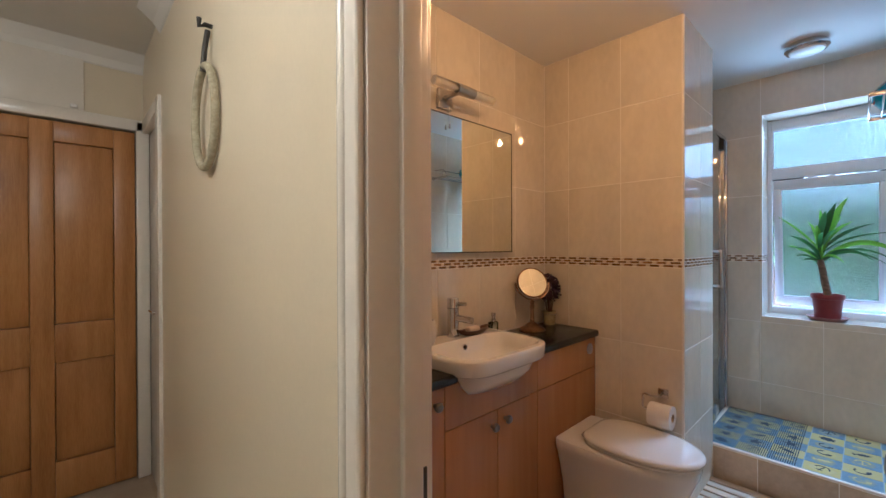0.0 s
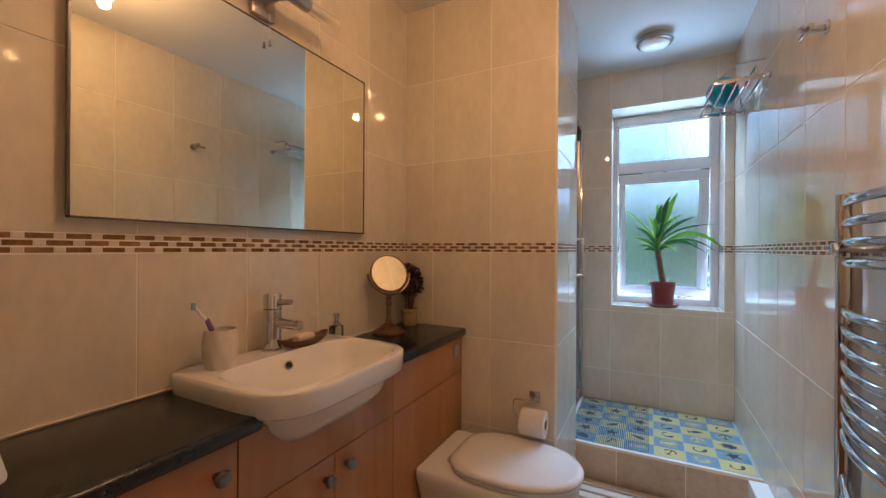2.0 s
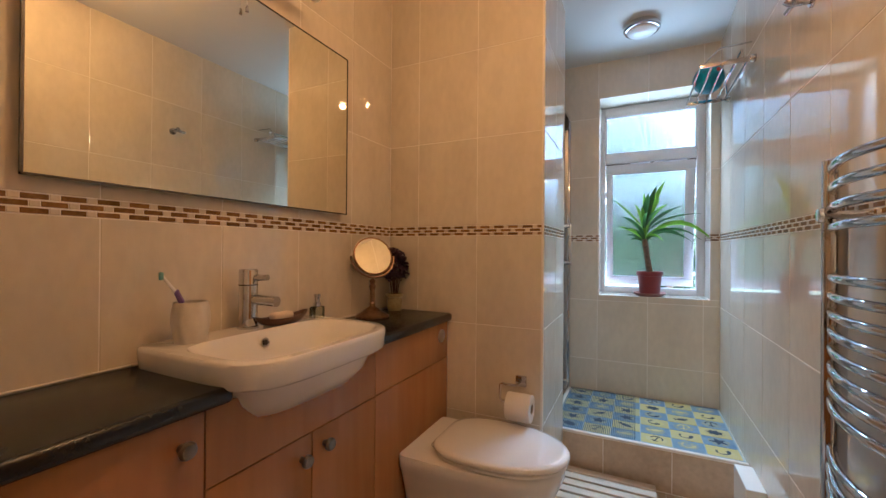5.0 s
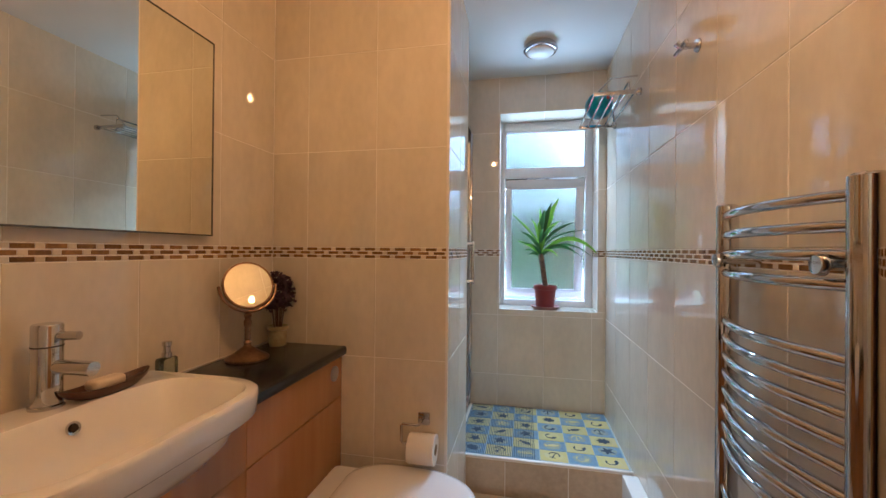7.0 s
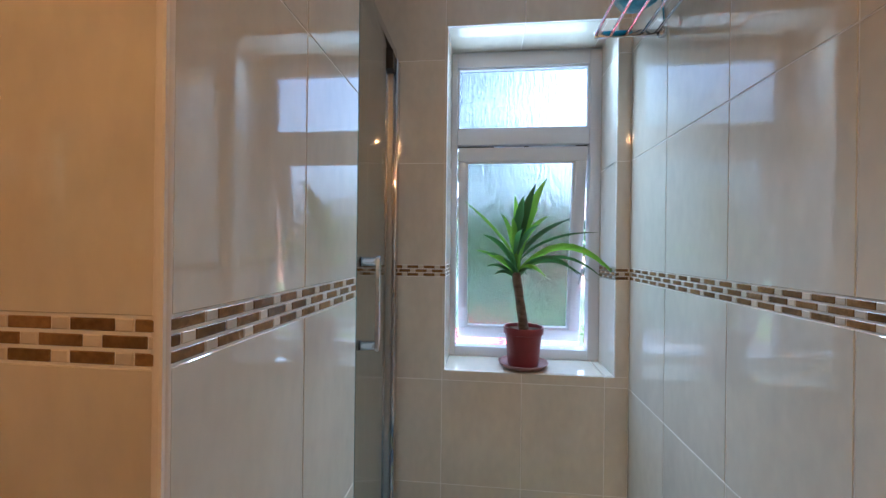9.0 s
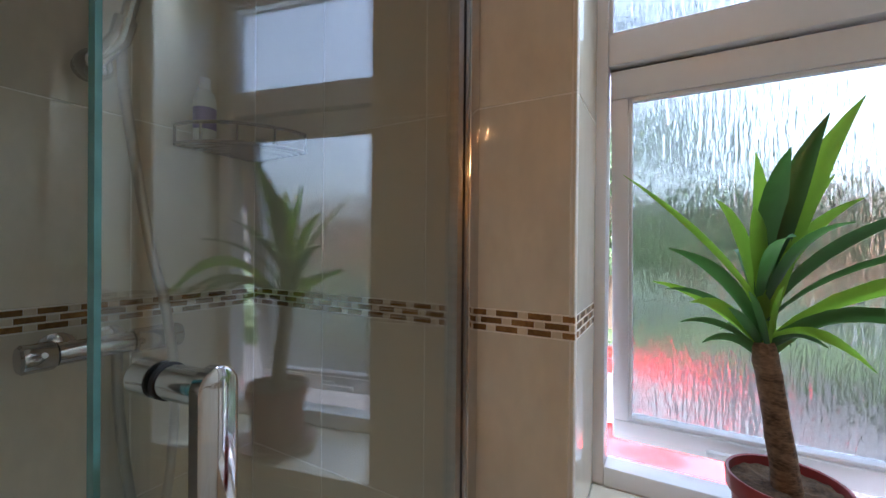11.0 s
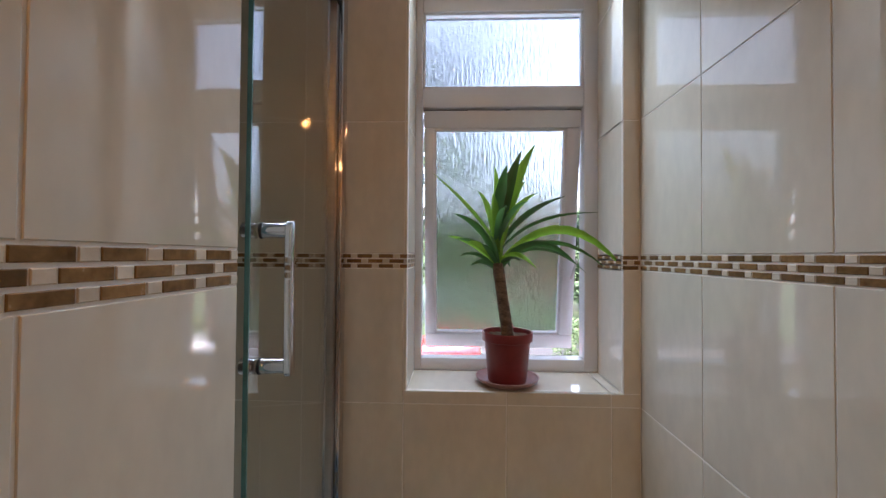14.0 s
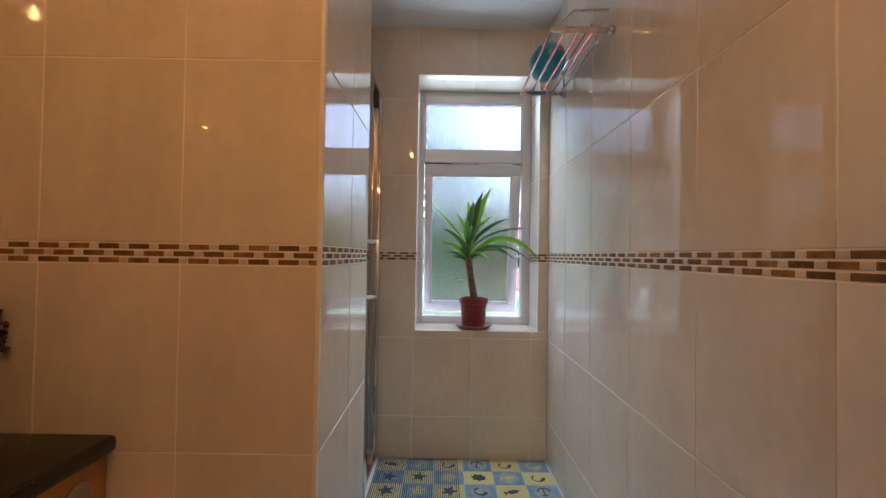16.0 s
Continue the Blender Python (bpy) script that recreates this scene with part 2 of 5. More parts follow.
BRICKFAR = material("far_brick", (0.30, 0.15, 0.10), 0.9, big=3, fine=30)
ROOFFAR = material("far_roof", (0.12, 0.08, 0.07), 0.9, big=3, fine=30)
BULB = glow("lit_bulb", (1.0, 0.72, 0.42), 1.4)
OPAL = material("opal_diffuser", (0.82, 0.80, 0.76), 0.35, var=0.02)

# ---- mesh helpers ----


def origin(ob):
    p = Vector((0, 0, 0))
    while ob is not None:
        p += ob.location
        ob = ob.parent
    return p


def finish(name, bm, mat, parent=None, label="", smooth=40):
    """Links a bmesh in world coordinates as one mesh object, under parent if there is one."""
    if parent is not None:
        bmesh.ops.translate(bm, verts=bm.verts, vec=-origin(parent))
    bmesh.ops.recalc_face_normals(bm, faces=bm.faces)
    me = bpy.data.meshes.new(name)
    bm.to_mesh(me)
    bm.free()
    me.materials.append(mat)
    if smooth:
        me.shade_smooth()
        me.set_sharp_from_angle(angle=radians(smooth))
    ob = new(name, me)
    ob.parent = parent
    if label:
        ob["label"] = label
    return ob


def part(name, bm, mat, parent, label="", smooth=40):
    return finish(name, bm, mat, parent, label, smooth)


def thing(name, place, label, category, group=""):
    ob = new(name)
    ob.empty_display_size = 0.05
    ob.location = place
    return tagged(ob, label, category, group)


def box(x0, x1, y0, y1, z0, z1, bevel=0.0, segs=2, bm=None):
    own = bmesh.new()
    bmesh.ops.create_cube(own, size=1)
    for v in own.verts:
        v.co = ((x0 + x1) / 2 + v.co.x * (x1 - x0), (y0 + y1) / 2 + v.co.y * (y1 - y0), (z0 + z1) / 2 + v.co.z * (z1 - z0))
    if bevel:
        bmesh.ops.bevel(own, geom=own.edges[:], offset=bevel, segments=segs, profile=0.5, affect="EDGES")
    return join(bm, own)


def join(bm, own):
    if bm is None:
        return own
    me = bpy.data.meshes.new("tmp")
    own.to_mesh(me)
    own.free()
    bm.from_mesh(me)
    bpy.data.meshes.remove(me)
    return bm


def tube(points, radius, segs=10, bm=None, closed=False, caps=True):
    """A round bar along a line of points; radius may be a list."""
    bm = bm or bmesh.new()
    pts = [Vector(p) for p in points]
    k = len(pts)
    rad = radius if isinstance(radius, (list, tuple)) else [radius] * k
    up, rings = None, []
    for i, p in enumerate(pts):
        a, b = pts[(i - 1) % k] if closed or i else pts[0], pts[(i + 1) % k] if closed or i < k - 1 else pts[-1]
        d = (b - a).normalized()
        if up is None:
            up = d.orthogonal().normalized()
        up = (up - d * up.dot(d)).normalized()
        side = d.cross(up)
        rings.append([bm.verts.new(p + rad[i] * (math.cos(2 * math.pi * j / segs) * up + math.sin(2 * math.pi * j / segs) * side)) for j in range(segs)])
    for i in range(k if closed else k - 1):
        r, s = rings[i], rings[(i + 1) % k]
        for j in range(segs):
            bm.faces.new((r[j], r[(j + 1) % segs], s[(j + 1) % segs], s[j]))
    if caps and not closed:
        bm.faces.new(rings[0][::-1])
        bm.faces.new(rings[-1])
    return bm


def lathe(profile, place, segs=28, bm=None, tilt=None):
    """A turned shape: profile of (radius, height) about the z axis at place."""
    bm = bm or bmesh.new()
    m = Matrix.Translation(place) @ (tilt or Matrix())
    rings = []
    for r, z in profile:
        if r < 1e-5:
            rings.append([bm.verts.new(m @ Vector((0, 0, z)))])
        else:
            rings.append([bm.verts.new(m @ Vector((r * math.cos(2 * math.pi * j / segs), r * math.sin(2 * math.pi * j / segs), z))) for j in range(segs)])
    for r, s in zip(rings, rings[1:]):
        for j in range(segs):
            q = (j + 1) % segs
            ids = [r[j % len(r)], r[q % len(r)], s[q % len(s)], s[j % len(s)]]
            face = list(dict.fromkeys(ids))
            if len(face) > 2:
                bm.faces.new(face)
    return bm


def loft(loops, bm=None, cap_first=True, cap_last=True):
    bm = bm or bmesh.new()
    rings = [[bm.verts.new(p) for p in loop] for loop in loops]
    for r, s in zip(rings, rings[1:]):
        k = len(r)
        for j in range(k):
            bm.faces.new((r[j], r[(j + 1) % k], s[(j + 1) % k], s[j]))
    if cap_first:
        bm.faces.new(rings[0][::-1])
    if cap_last:
        bm.faces.new(rings[-1])
    return bm


def prism(outline, z0, z1, bm=None):
    return loft([[(x, y, z0) for x, y in outline], [(x, y, z1) for x, y in outline]], bm)


# ---- the room ----
N, S, E, STUB, STUBY, STUBE, TOP = 1.465, -0.095, 3.39, 2.186, 0.705, 2.70, 2.43
DOORX, HALLX, JAMB = 0.50, 0.382, 0.617
STEP = 0.215
ROWS_Z = (0.0, 0.026, 0.426, 0.826, 1.222, 1.266, 1.660, 2.058, 2.43)
G2 = 0.0012


def structure(name, bm, mat, label):
    return tagged(finish(name, bm, mat, None, "", 0), label, "", "", "structure")


wall_north = structure("wall_north", box(HALLX + 0.1, E + 0.3, N + G2, N + 0.15, 0, TOP), GROUT, "beige glazed tiled wall behind the basin and shower")
wall_south = structure("wall_south", box(HALLX, E + 0.3, S - 0.15, S - G2, 0, TOP), GROUT, "beige glazed tiled wall beside the towel rail")
stub_wall = structure("wall_stub", box(STUB + G2, STUBE - G2, STUBY + G2, N + 0.002, 0, TOP), GROUT, "short tiled partition between toilet and shower")
WY0, WY1, WZ0, WZ1 = -0.045, 0.583, 0.865, 2.185
we = box(E + G2, E + 0.3, S - 0.003, WY0 - G2, 0, TOP)
box(E + G2, E + 0.3, WY1 + G2, N + 0.003, 0, TOP, bm=we)
box(E + G2, E + 0.3, WY0 - G2, WY1 + G2, 0, WZ0 - G2, bm=we)
box(E + G2, E + 0.3, WY0 - G2, WY1 + G2, WZ1 + G2, TOP, bm=we)
wall_east = structure("wall_east", we, GROUT, "beige tiled outer wall with a deep window opening")
ww = box(HALLX, DOORX - G2, JAMB + 0.03, 2.42, 0, TOP)
box(HALLX, DOORX - G2, -0.09, JAMB + 0.03, 2.03, TOP, bm=ww)
wall_west = structure("wall_west", ww, CREAMPAINT, "cream painted hall wall beside the bathroom doorway")
ceiling = structure("ceiling", box(HALLX, E + 0.3, S - 0.15, N + 0.15, TOP, TOP + 0.1), PAINT, "plain white painted ceiling")
floor = structure("floor", box(HALLX, E + 0.3, S - 0.15, N + 0.15, -0.1, -0.004), GROUT, "tan tiled bathroom floor")
step = structure("step", box(STUBE, E + 0.02, S - 0.01, N + 0.01, -0.01, STEP - 0.006), GROUT, "raised tiled step in front of the window")

# glazed tiles, one object each
TILES = {}


def tile_mesh(w, h, mat, proud=0.005, edge=0.0008):
    key = (round(w, 4), round(h, 4), mat.name, proud)
    if key not in TILES:
        x, z = w / 2, h / 2
        e = min(edge, x * 0.3, z * 0.3)
        pts = [(sx * a, y, sz * b) for a, b, y in ((x, z, proud), (x, z, e), (x - e, z - e, 0)) for sx, sz in ((-1, -1), (1, -1), (1, 1), (-1, 1))]
        faces = [(8, 9, 10, 11)]
        for k in (0, 4):
            faces += [(k + j, k + (j + 1) % 4, k + 4 + (j + 1) % 4, k + 4 + j) for j in range(4)]
        me = bpy.data.meshes.new("tile")
        me.from_pydata(pts, [], faces)
        me.materials.append(mat)
        TILES[key] = me
    return TILES[key]


def cut(rect, hole):
    """What is left of a rectangle (u0, u1, z0, z1) outside a hole."""
    u0, u1, z0, z1 = rect
    a0, a1, b0, b1 = hole
    if u1 <= a0 or u0 >= a1 or z1 <= b0 or z0 >= b1:
        return [rect]
    out = []
    if z0 < b0:
        out.append((u0, u1, z0, b0))
    if z1 > b1:
        out.append((u0, u1, b1, z1))
    if u0 < a0:
        out.append((u0, a0, max(z0, b0), min(z1, b1)))
    if u1 > a1:
        out.append((a1, u1, max(z0, b0), min(z1, b1)))
    return out


def lay(parent, frame_m, rects, mat=TILE, gap=0.0032, name="tile", gap_z=None):
    for u0, u1, z0, z1 in rects:
        if u1 - u0 < 0.006 or z1 - z0 < 0.006:
            continue
        ob = new(name, tile_mesh(u1 - u0 - gap, z1 - z0 - (gap_z or gap), mat))
        ob.parent = parent
        ob.matrix_local = frame_m @ Matrix.Translation(((u0 + u1) / 2, 0, (z0 + z1) / 2))


def rows(us, zs, zlow=-1, zhigh=9):
    us, out = sorted(us), []
    for z0, z1 in zip(zs, zs[1:]):
        if abs(z0 - 1.222) < 1e-4 or z1 <= zlow or z0 >= zhigh:
            continue
        for u0, u1 in zip(us, us[1:]):
            out.append((u0, u1, max(z0, zlow), min(z1, zhigh)))
    return out


def mosaic(parent, frame_m, u0, u1, start=0.0):
    """Three staggered rows of small brown and cream stone pieces."""
    pitch, dark, rowh = 0.0635, 0.0450, 0.0445 / 3
    for r in range(3):
        u = u0 - ((start + 0.5 * (r % 2) * pitch) % pitch)
        z = 1.2217 + rowh * r
        while u < u1:
            for a, b, mat in ((u, u + dark, BROWN), (u + dark, u + pitch, CREAM)):
                a, b = max(a, u0), min(b, u1)
                if b - a > 0.005:
                    lay(parent, frame_m, [(a, b, z, z + rowh)], mat, 0.0014, "mosaic_piece", 0.0038)
            u += pitch


def face_south(y):
    return Matrix.Translation((0, y, 0))


def face_west(x):
    """u runs along -y, seen from the west."""
    return Matrix.Translation((x, 0, 0)) @ Matrix.Rotation(radians(-90), 4, "Z")


def face_north(y):
    return Matrix.Translation((0, y, 0)) @ Matrix.Rotation(radians(180), 4, "Z")


# ---- doorway, jamb and hall ----
jb = box(HALLX - 0.016, HALLX, JAMB + 0.004, JAMB + 0.058, 0, 2.10, 0.007, 3)
door_frame = structure("door_frame", jb, GLOSSPAINT, "cream gloss painted door frame")
part("door_lining", box(HALLX, DOORX + 0.004, JAMB, JAMB + 0.032, 0, 2.06, 0.004), GLOSSPAINT, door_frame)
part("door_stop", box(HALLX + 0.058, HALLX + 0.098, JAMB - 0.011, JAMB + 0.002, 0, 2.05, 0.003), GLOSSPAINT, door_frame)
part("architrave_bead", tube([(HALLX - 0.013, JAMB + 0.047, 0), (HALLX - 0.013, JAMB + 0.047, 2.09)], 0.010, 10), GLOSSPAINT, door_frame)
part("inner_architrave", box(DOORX, DOORX + 0.015, JAMB + 0.006, JAMB + 0.07, 0, 2.09, 0.005), GLOSSPAINT, door_frame)
part("strike_plate", box(DOORX - 0.03, DOORX - 0.006, JAMB - 0.003, JAMB + 0.001, 0.90, 0.96, 0.001), IRON, door_frame, "dark metal strike plate")
part("hinge_jamb", box(HALLX, DOORX, -0.092, -0.06, 0, 2.06, 0.004), GLOSSPAINT, door_frame)
part("head_lining", box(HALLX, DOORX, -0.06, JAMB, 2.028, 2.06, 0.003), GLOSSPAINT, door_frame)


def panel_door(name, width, height, label, depth=0.035):
    """A four-panel door: at the origin, leaf along +x, face towards -y."""
    root = tagged(new(name), label, "door")
    stile, mid = 0.095, width / 2
    bars = [(0, stile, 0, height), (width - stile, width, 0, height), (mid - 0.045, mid + 0.045, 0, height)]
    for a, b, c, d in bars:
        part("stile", box(a, b, -depth, 0, c, d, 0.004), PINE, root)
    for c, d in ((0, 0.2), (0.72, 0.92), (height - 0.105, height)):
        for a, b in ((stile, mid - 0.045), (mid + 0.045, width - stile)):
            part("rail", box(a, b, -depth, 0, c, d, 0.003), PINE, root)
    for c, d in ((0.2, 0.72), (0.92, height - 0.105)):
        for a, b in ((stile, mid - 0.045), (mid + 0.045, width - stile)):
            part("panel", box(a + 0.002, b - 0.002, -depth + 0.013, -0.013, c + 0.002, d - 0.002, 0.004), PINE, root)
    return root


bath_door = panel_door("bathroom_door", 0.67, 1.98, "open pine panel door with a round metal knob")
bath_door.matrix_world = pose(0.492, -0.052, 0.01, 0, 0, 7.0)
knob = lathe([(0.0, 0.0), (0.026, 0.0), (0.026, 0.006), (0.011, 0.012), (0.011, 0.03), (0.024, 0.042), (0.029, 0.056), (0.024, 0.068), (0, 0.072)], (0.608, 0.0, 0.93), tilt=Matrix.Rotation(radians(-90), 4, "X"))
kn = finish("door_knob", knob, PEWTER, None, "worn pewter knob")
kn.parent = bath_door
hall_door = panel_door("hall_door", 0.76, 1.98, "closed pine four-panel door at the end of the hall")
hall_door.matrix_world = pose(-0.425, 3.03, 0.008)
door_2 = structure("hall_door_frame", box(-0.50, -0.43, 2.98, 3.06, 0, 2.05, 0.004), GLOSSPAINT, "white gloss frame round the pine hall door")
part("jamb", box(0.34, 0.40, 2.975, 3.06, 0, 2.05, 0.004), GLOSSPAINT, door_2)
part("head", box(-0.50, 0.40, 2.975, 3.06, 1.998, 2.06, 0.004), GLOSSPAINT, door_2)
wall_hall_end = structure("wall_hall_end", box(-1.05, 1.2, 3.06, 3.2, 0, 2.46), CREAMPAINT, "cream painted wall at the hall end")
part("over_panel", box(-0.50, 0.12, 3.045, 3.062, 2.07, 2.36, 0.003), GLOSSPAINT, wall_hall_end, "white cupboard panel above the door")
part("over_panel_latch", box(0.065, 0.095, 3.03, 3.046, 2.085, 2.105, 0.004), PLASTIC, wall_hall_end)
structure("wall_hall_west", box(-1.05, -0.9, -1.4, 3.1, 0, 2.46), CREAMPAINT, "cream painted hall wall")
structure("wall_hall_south", box(-1.05, HALLX + 0.02, -1.4, -1.25, 0, 2.46), CREAMPAINT, "cream painted hall wall")
structure("wall_hall_east", box(HALLX, HALLX + 0.13, -1.3, -0.092, 0, TOP), CREAMPAINT, "cream painted hall wall")
structure("wall_hall_corner", box(1.05, 1.2, 1.6, 3.1, 0, 2.46), CREAMPAINT, "cream painted side wall")
structure("ceiling_hall", box(-1.05, 1.2, -1.4, 3.2, 2.44, 2.54), PAINT, "white painted hall ceiling")
structure("floor_hall", box(-1.05, HALLX, -1.4, 3.2, -0.1, 0.0), CARPET, "beige carpeted hall floor")
structure("floor_hall_side", box(HALLX, 1.2, 1.62, 3.2, -0.1, 0.0), CARPET, "beige carpet beyond the hall")
cov = bmesh.new()
loft([[(x, 3.06 - dy, 2.44 - dz) for dy, dz in ((0, 0), (0.09, 0), (0.06, 0.025), (0.03, 0.05), (0.008, 0.085), (0, 0.09))] for x in (-1.0, 1.05)], cov)
loft([[(HALLX - dx, y, 2.44 - dz) for dx, dz in ((0, 0), (0.09, 0), (0.06, 0.025), (0.03, 0.05), (0.008, 0.085), (0, 0.09))] for y in (-1.2, 2.42)], cov)
structure("coving", cov, PAINT, "white plaster coving along the hall ceiling")
side_frame = structure("side_door_frame", box(HALLX - 0.015, HALLX + 0.13, 2.42, 2.50, 0, 2.06, 0.005), GLOSSPAINT, "white gloss door frame at the hall end")
part("head", box(HALLX - 0.015, HALLX + 0.13, 2.50, 3.0, 1.99, 2.06, 0.005), GLOSSPAINT, side_frame)
side_top = structure("wall_over_side_door", box(HALLX, HALLX + 0.13, 2.42, 3.06, 2.06, 2.44), CREAMPAINT, "cream wall above the side doorway")
white_door = tagged(finish("white_side_door", box(HALLX + 0.02, HALLX + 0.055, 2.505, 3.0, 0.005, 1.985, 0.003), GLOSSPAINT, None), "closed white gloss side door in the hall", "door")
part("handle", tube([(HALLX + 0.02, 2.56, 1.0), (HALLX - 0.02, 2.56, 1.0), (HALLX - 0.02, 2.66, 1.0)], 0.008), CHROME, white_door)

ring = thing("rope_ring", (HALLX - 0.01, 1.485, 1.56), "pale olive rope ring hanging from a dark iron hook", "wall hanging")
part("ring", tube([(HALLX - 0.020 - 0.006 * math.cos(t), 1.487 + 0.095 * math.cos(t), 1.722 + 0.152 * math.sin(t)) for t in (2 * math.pi * k / 48 for k in range(48))], 0.0125, 10, closed=True), ROPE, ring)
part("strap", tube([(HALLX - 0.025, 1.487, 1.86), (HALLX - 0.02, 1.485, 1.93), (HALLX - 0.012, 1.484, 1.985)], 0.008), IRON, ring)
part("hook", tube([(HALLX, 1.482, 2.0), (HALLX - 0.02, 1.482, 2.0), (HALLX - 0.035, 1.482, 1.99), (HALLX - 0.035, 1.482, 2.015)], 0.007), IRON, ring)
hl = thing("hall_light", (-0.60, 0.80, 2.44), "round opal hall ceiling light, lit", "ceiling light")
part("base", lathe([(0, 0), (0.13, 0), (0.13, -0.03), (0, -0.03)], (-0.60, 0.80, 2.44)), PLASTIC, hl)

# ---- window ----
FX = 3.60
window = tagged(new("window_1"), "white plastic window with rain-patterned glass, lower sash tilted open", "", "", "structure")
window.location = (FX, 0.27, WZ0)
part("frame_left", box(FX, FX + 0.06, 0.56, WY1 + 0.012, WZ0, WZ1, 0.004), UPVC, window)
part("frame_right", box(FX, FX + 0.06, WY0 - 0.012, 0.0, WZ0, WZ1, 0.004), UPVC, window)
part("frame_top", box(FX, FX + 0.06, 0.0, 0.56, 2.12, WZ1, 0.004), UPVC, window)
part("frame_bottom", box(FX, FX + 0.06, 0.0, 0.56, WZ0, 0.908, 0.004), UPVC, window)
part("transom", box(FX, FX + 0.06, 0.0, 0.56, 1.782, 1.85, 0.005), UPVC, window)
bead = bmesh.new()
for a in ((0.0, 0.56, 2.112, 2.12), (0.0, 0.56, 1.85, 1.858), (0.0, 0.008, 1.85, 2.12), (0.552, 0.56, 1.85, 2.12)):
    box(FX + 0.008, FX + 0.03, *a, 0.002, 1, bead)
part("glazing_bead", bead, UPVC, window)
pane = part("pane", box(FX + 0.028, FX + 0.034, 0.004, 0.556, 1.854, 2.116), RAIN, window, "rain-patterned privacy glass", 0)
# sky light enters undimmed; the tint darkens only what is seen through
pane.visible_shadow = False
sash = new("sash", None)
sash.parent = window
SASH_H, OPEN = 0.868, 0.125
sash.matrix_local = Matrix.Translation((0.012, 0, 1.774 - WZ0)) @ Matrix.Rotation(-math.asin(OPEN / SASH_H), 4, "Y")


def sash_part(name, bm, mat, label="", smooth=40):
    ob = finish(name, bm, mat, None, label, smooth)
    ob.parent = sash
    return ob


y0, y1 = 0.004 - 0.27, 0.556 - 0.27
sash_part("sash_rail", box(0, 0.055, y0, y1, -0.060, 0, 0.004), UPVC)
sash_part("sash_rail", box(0, 0.055, y0, y1, -SASH_H, -SASH_H + 0.05, 0.004), UPVC)
sash_part("sash_stile", box(0, 0.055, y0, y0 + 0.048, -SASH_H + 0.05, -0.060, 0.004), UPVC)
sash_part("sash_stile", box(0, 0.055, y1 - 0.036, y1, -SASH_H + 0.05, -0.060, 0.004), UPVC)
sb = bmesh.new()
for a in ((y0 + 0.046, y1 - 0.034, -0.069, -0.060), (y0 + 0.046, y1 - 0.034, -SASH_H + 0.05, -SASH_H + 0.06), (y0 + 0.046, y0 + 0.056, -SASH_H + 0.05, -0.060), (y1 - 0.043, y1 - 0.034, -SASH_H + 0.05, -0.060)):
    box(0.006, 0.03, *a, 0.002, 1, sb)
sash_part("sash_bead", sb, UPVC)
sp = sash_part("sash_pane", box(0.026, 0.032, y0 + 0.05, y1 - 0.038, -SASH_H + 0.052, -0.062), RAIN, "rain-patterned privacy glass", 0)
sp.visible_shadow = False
sash_part("sash_handle", box(-0.028, -0.014, y0 + 0.25, y0 + 0.36, -SASH_H + 0.018, -SASH_H + 0.034, 0.005), UPVC)
sash_part("handle_base", box(-0.014, 0.001, y0 + 0.25, y0 + 0.285, -SASH_H + 0.014, -SASH_H + 0.038, 0.004), UPVC)
gs = bmesh.new()
box(FX + 0.03, FX + 0.045, 0.002, 0.05, 1.775, 1.782, bm=gs)
box(FX + 0.03, FX + 0.045, 0.25, 0.27, 1.775, 1.782, bm=gs)
box(FX + 0.03, FX + 0.045, 0.40, 0.558, 1.775, 1.782, bm=gs)
part("gasket", gs, RUBBER, window)
part("stay", tube([(FX + 0.04, 0.012, 1.25), (FX + 0.10, 0.016, 1.18)], 0.005, 6), STEEL, window)

# tiled reveal and sill
reveal = structure("window_reveal", box(E + 0.004, FX, WY0 - 0.010, WY0 - G2, WZ0, WZ1), GROUT, "beige tiled window reveal")
sill = structure("window_sill", box(E + 0.004, FX, WY0, WY1, WZ0 - 0.012, WZ0 - G2), GROUT, "glossy beige tiled window sill")

# ---- basin run ----
CT = 0.868
worktop = thing("worktop", (1.34, 1.29, CT - 0.036), "dark slate-look worktop with a rounded front edge", "worktop")
part("slab", box(DOORX + 0.002, 1.082, 1.118, N - 0.003, CT - 0.036, CT, 0.012, 3), SLATE, worktop)
part("slab", box(1.568, 2.183, 1.118, N - 0.003, CT - 0.036, CT, 0.012, 3), SLATE, worktop)
part("wall_seal", box(DOORX + 0.002, 1.06, N - 0.008, N - 0.001, CT, CT + 0.005, 0.002), TRIM, worktop)
part("wall_seal", box(1.60, 2.183, N - 0.008, N - 0.001, CT, CT + 0.005, 0.002), TRIM, worktop)


def cabinet_body(name, x0, x1, label, top=CT - 0.037):
    root = thing(name, ((x0 + x1) / 2, 1.3, 0.0), label, "cabinet", "fitted bathroom cabinets")
    # near-black body paints in the shade seen between the fronts
    part("body", box(x0 + 0.001, x1 - 0.001, 1.162, N - 0.004, 0.0, top), DARKGAP, root)
    return root


def front(root, x0, x1, z0, z1, name="door"):
    return part(name, box(x0 + 0.0016, x1 - 0.0016, 1.142, 1.161, z0 + 0.0016, z1 - 0.0016, 0.0018), CHERRY, root)


def cab_knob(root, x, z):
    part("handle", lathe([(0.0085, 0), (0.007, 0.008), (0.008, 0.012), (0.016, 0.017), (0.0175, 0.023), (0.014, 0.030), (0, 0.033)], (x, 1.142, z), 20, tilt=Matrix.Rotation(radians(90), 4, "X")), PEWTER, root, "pewter mushroom knob")


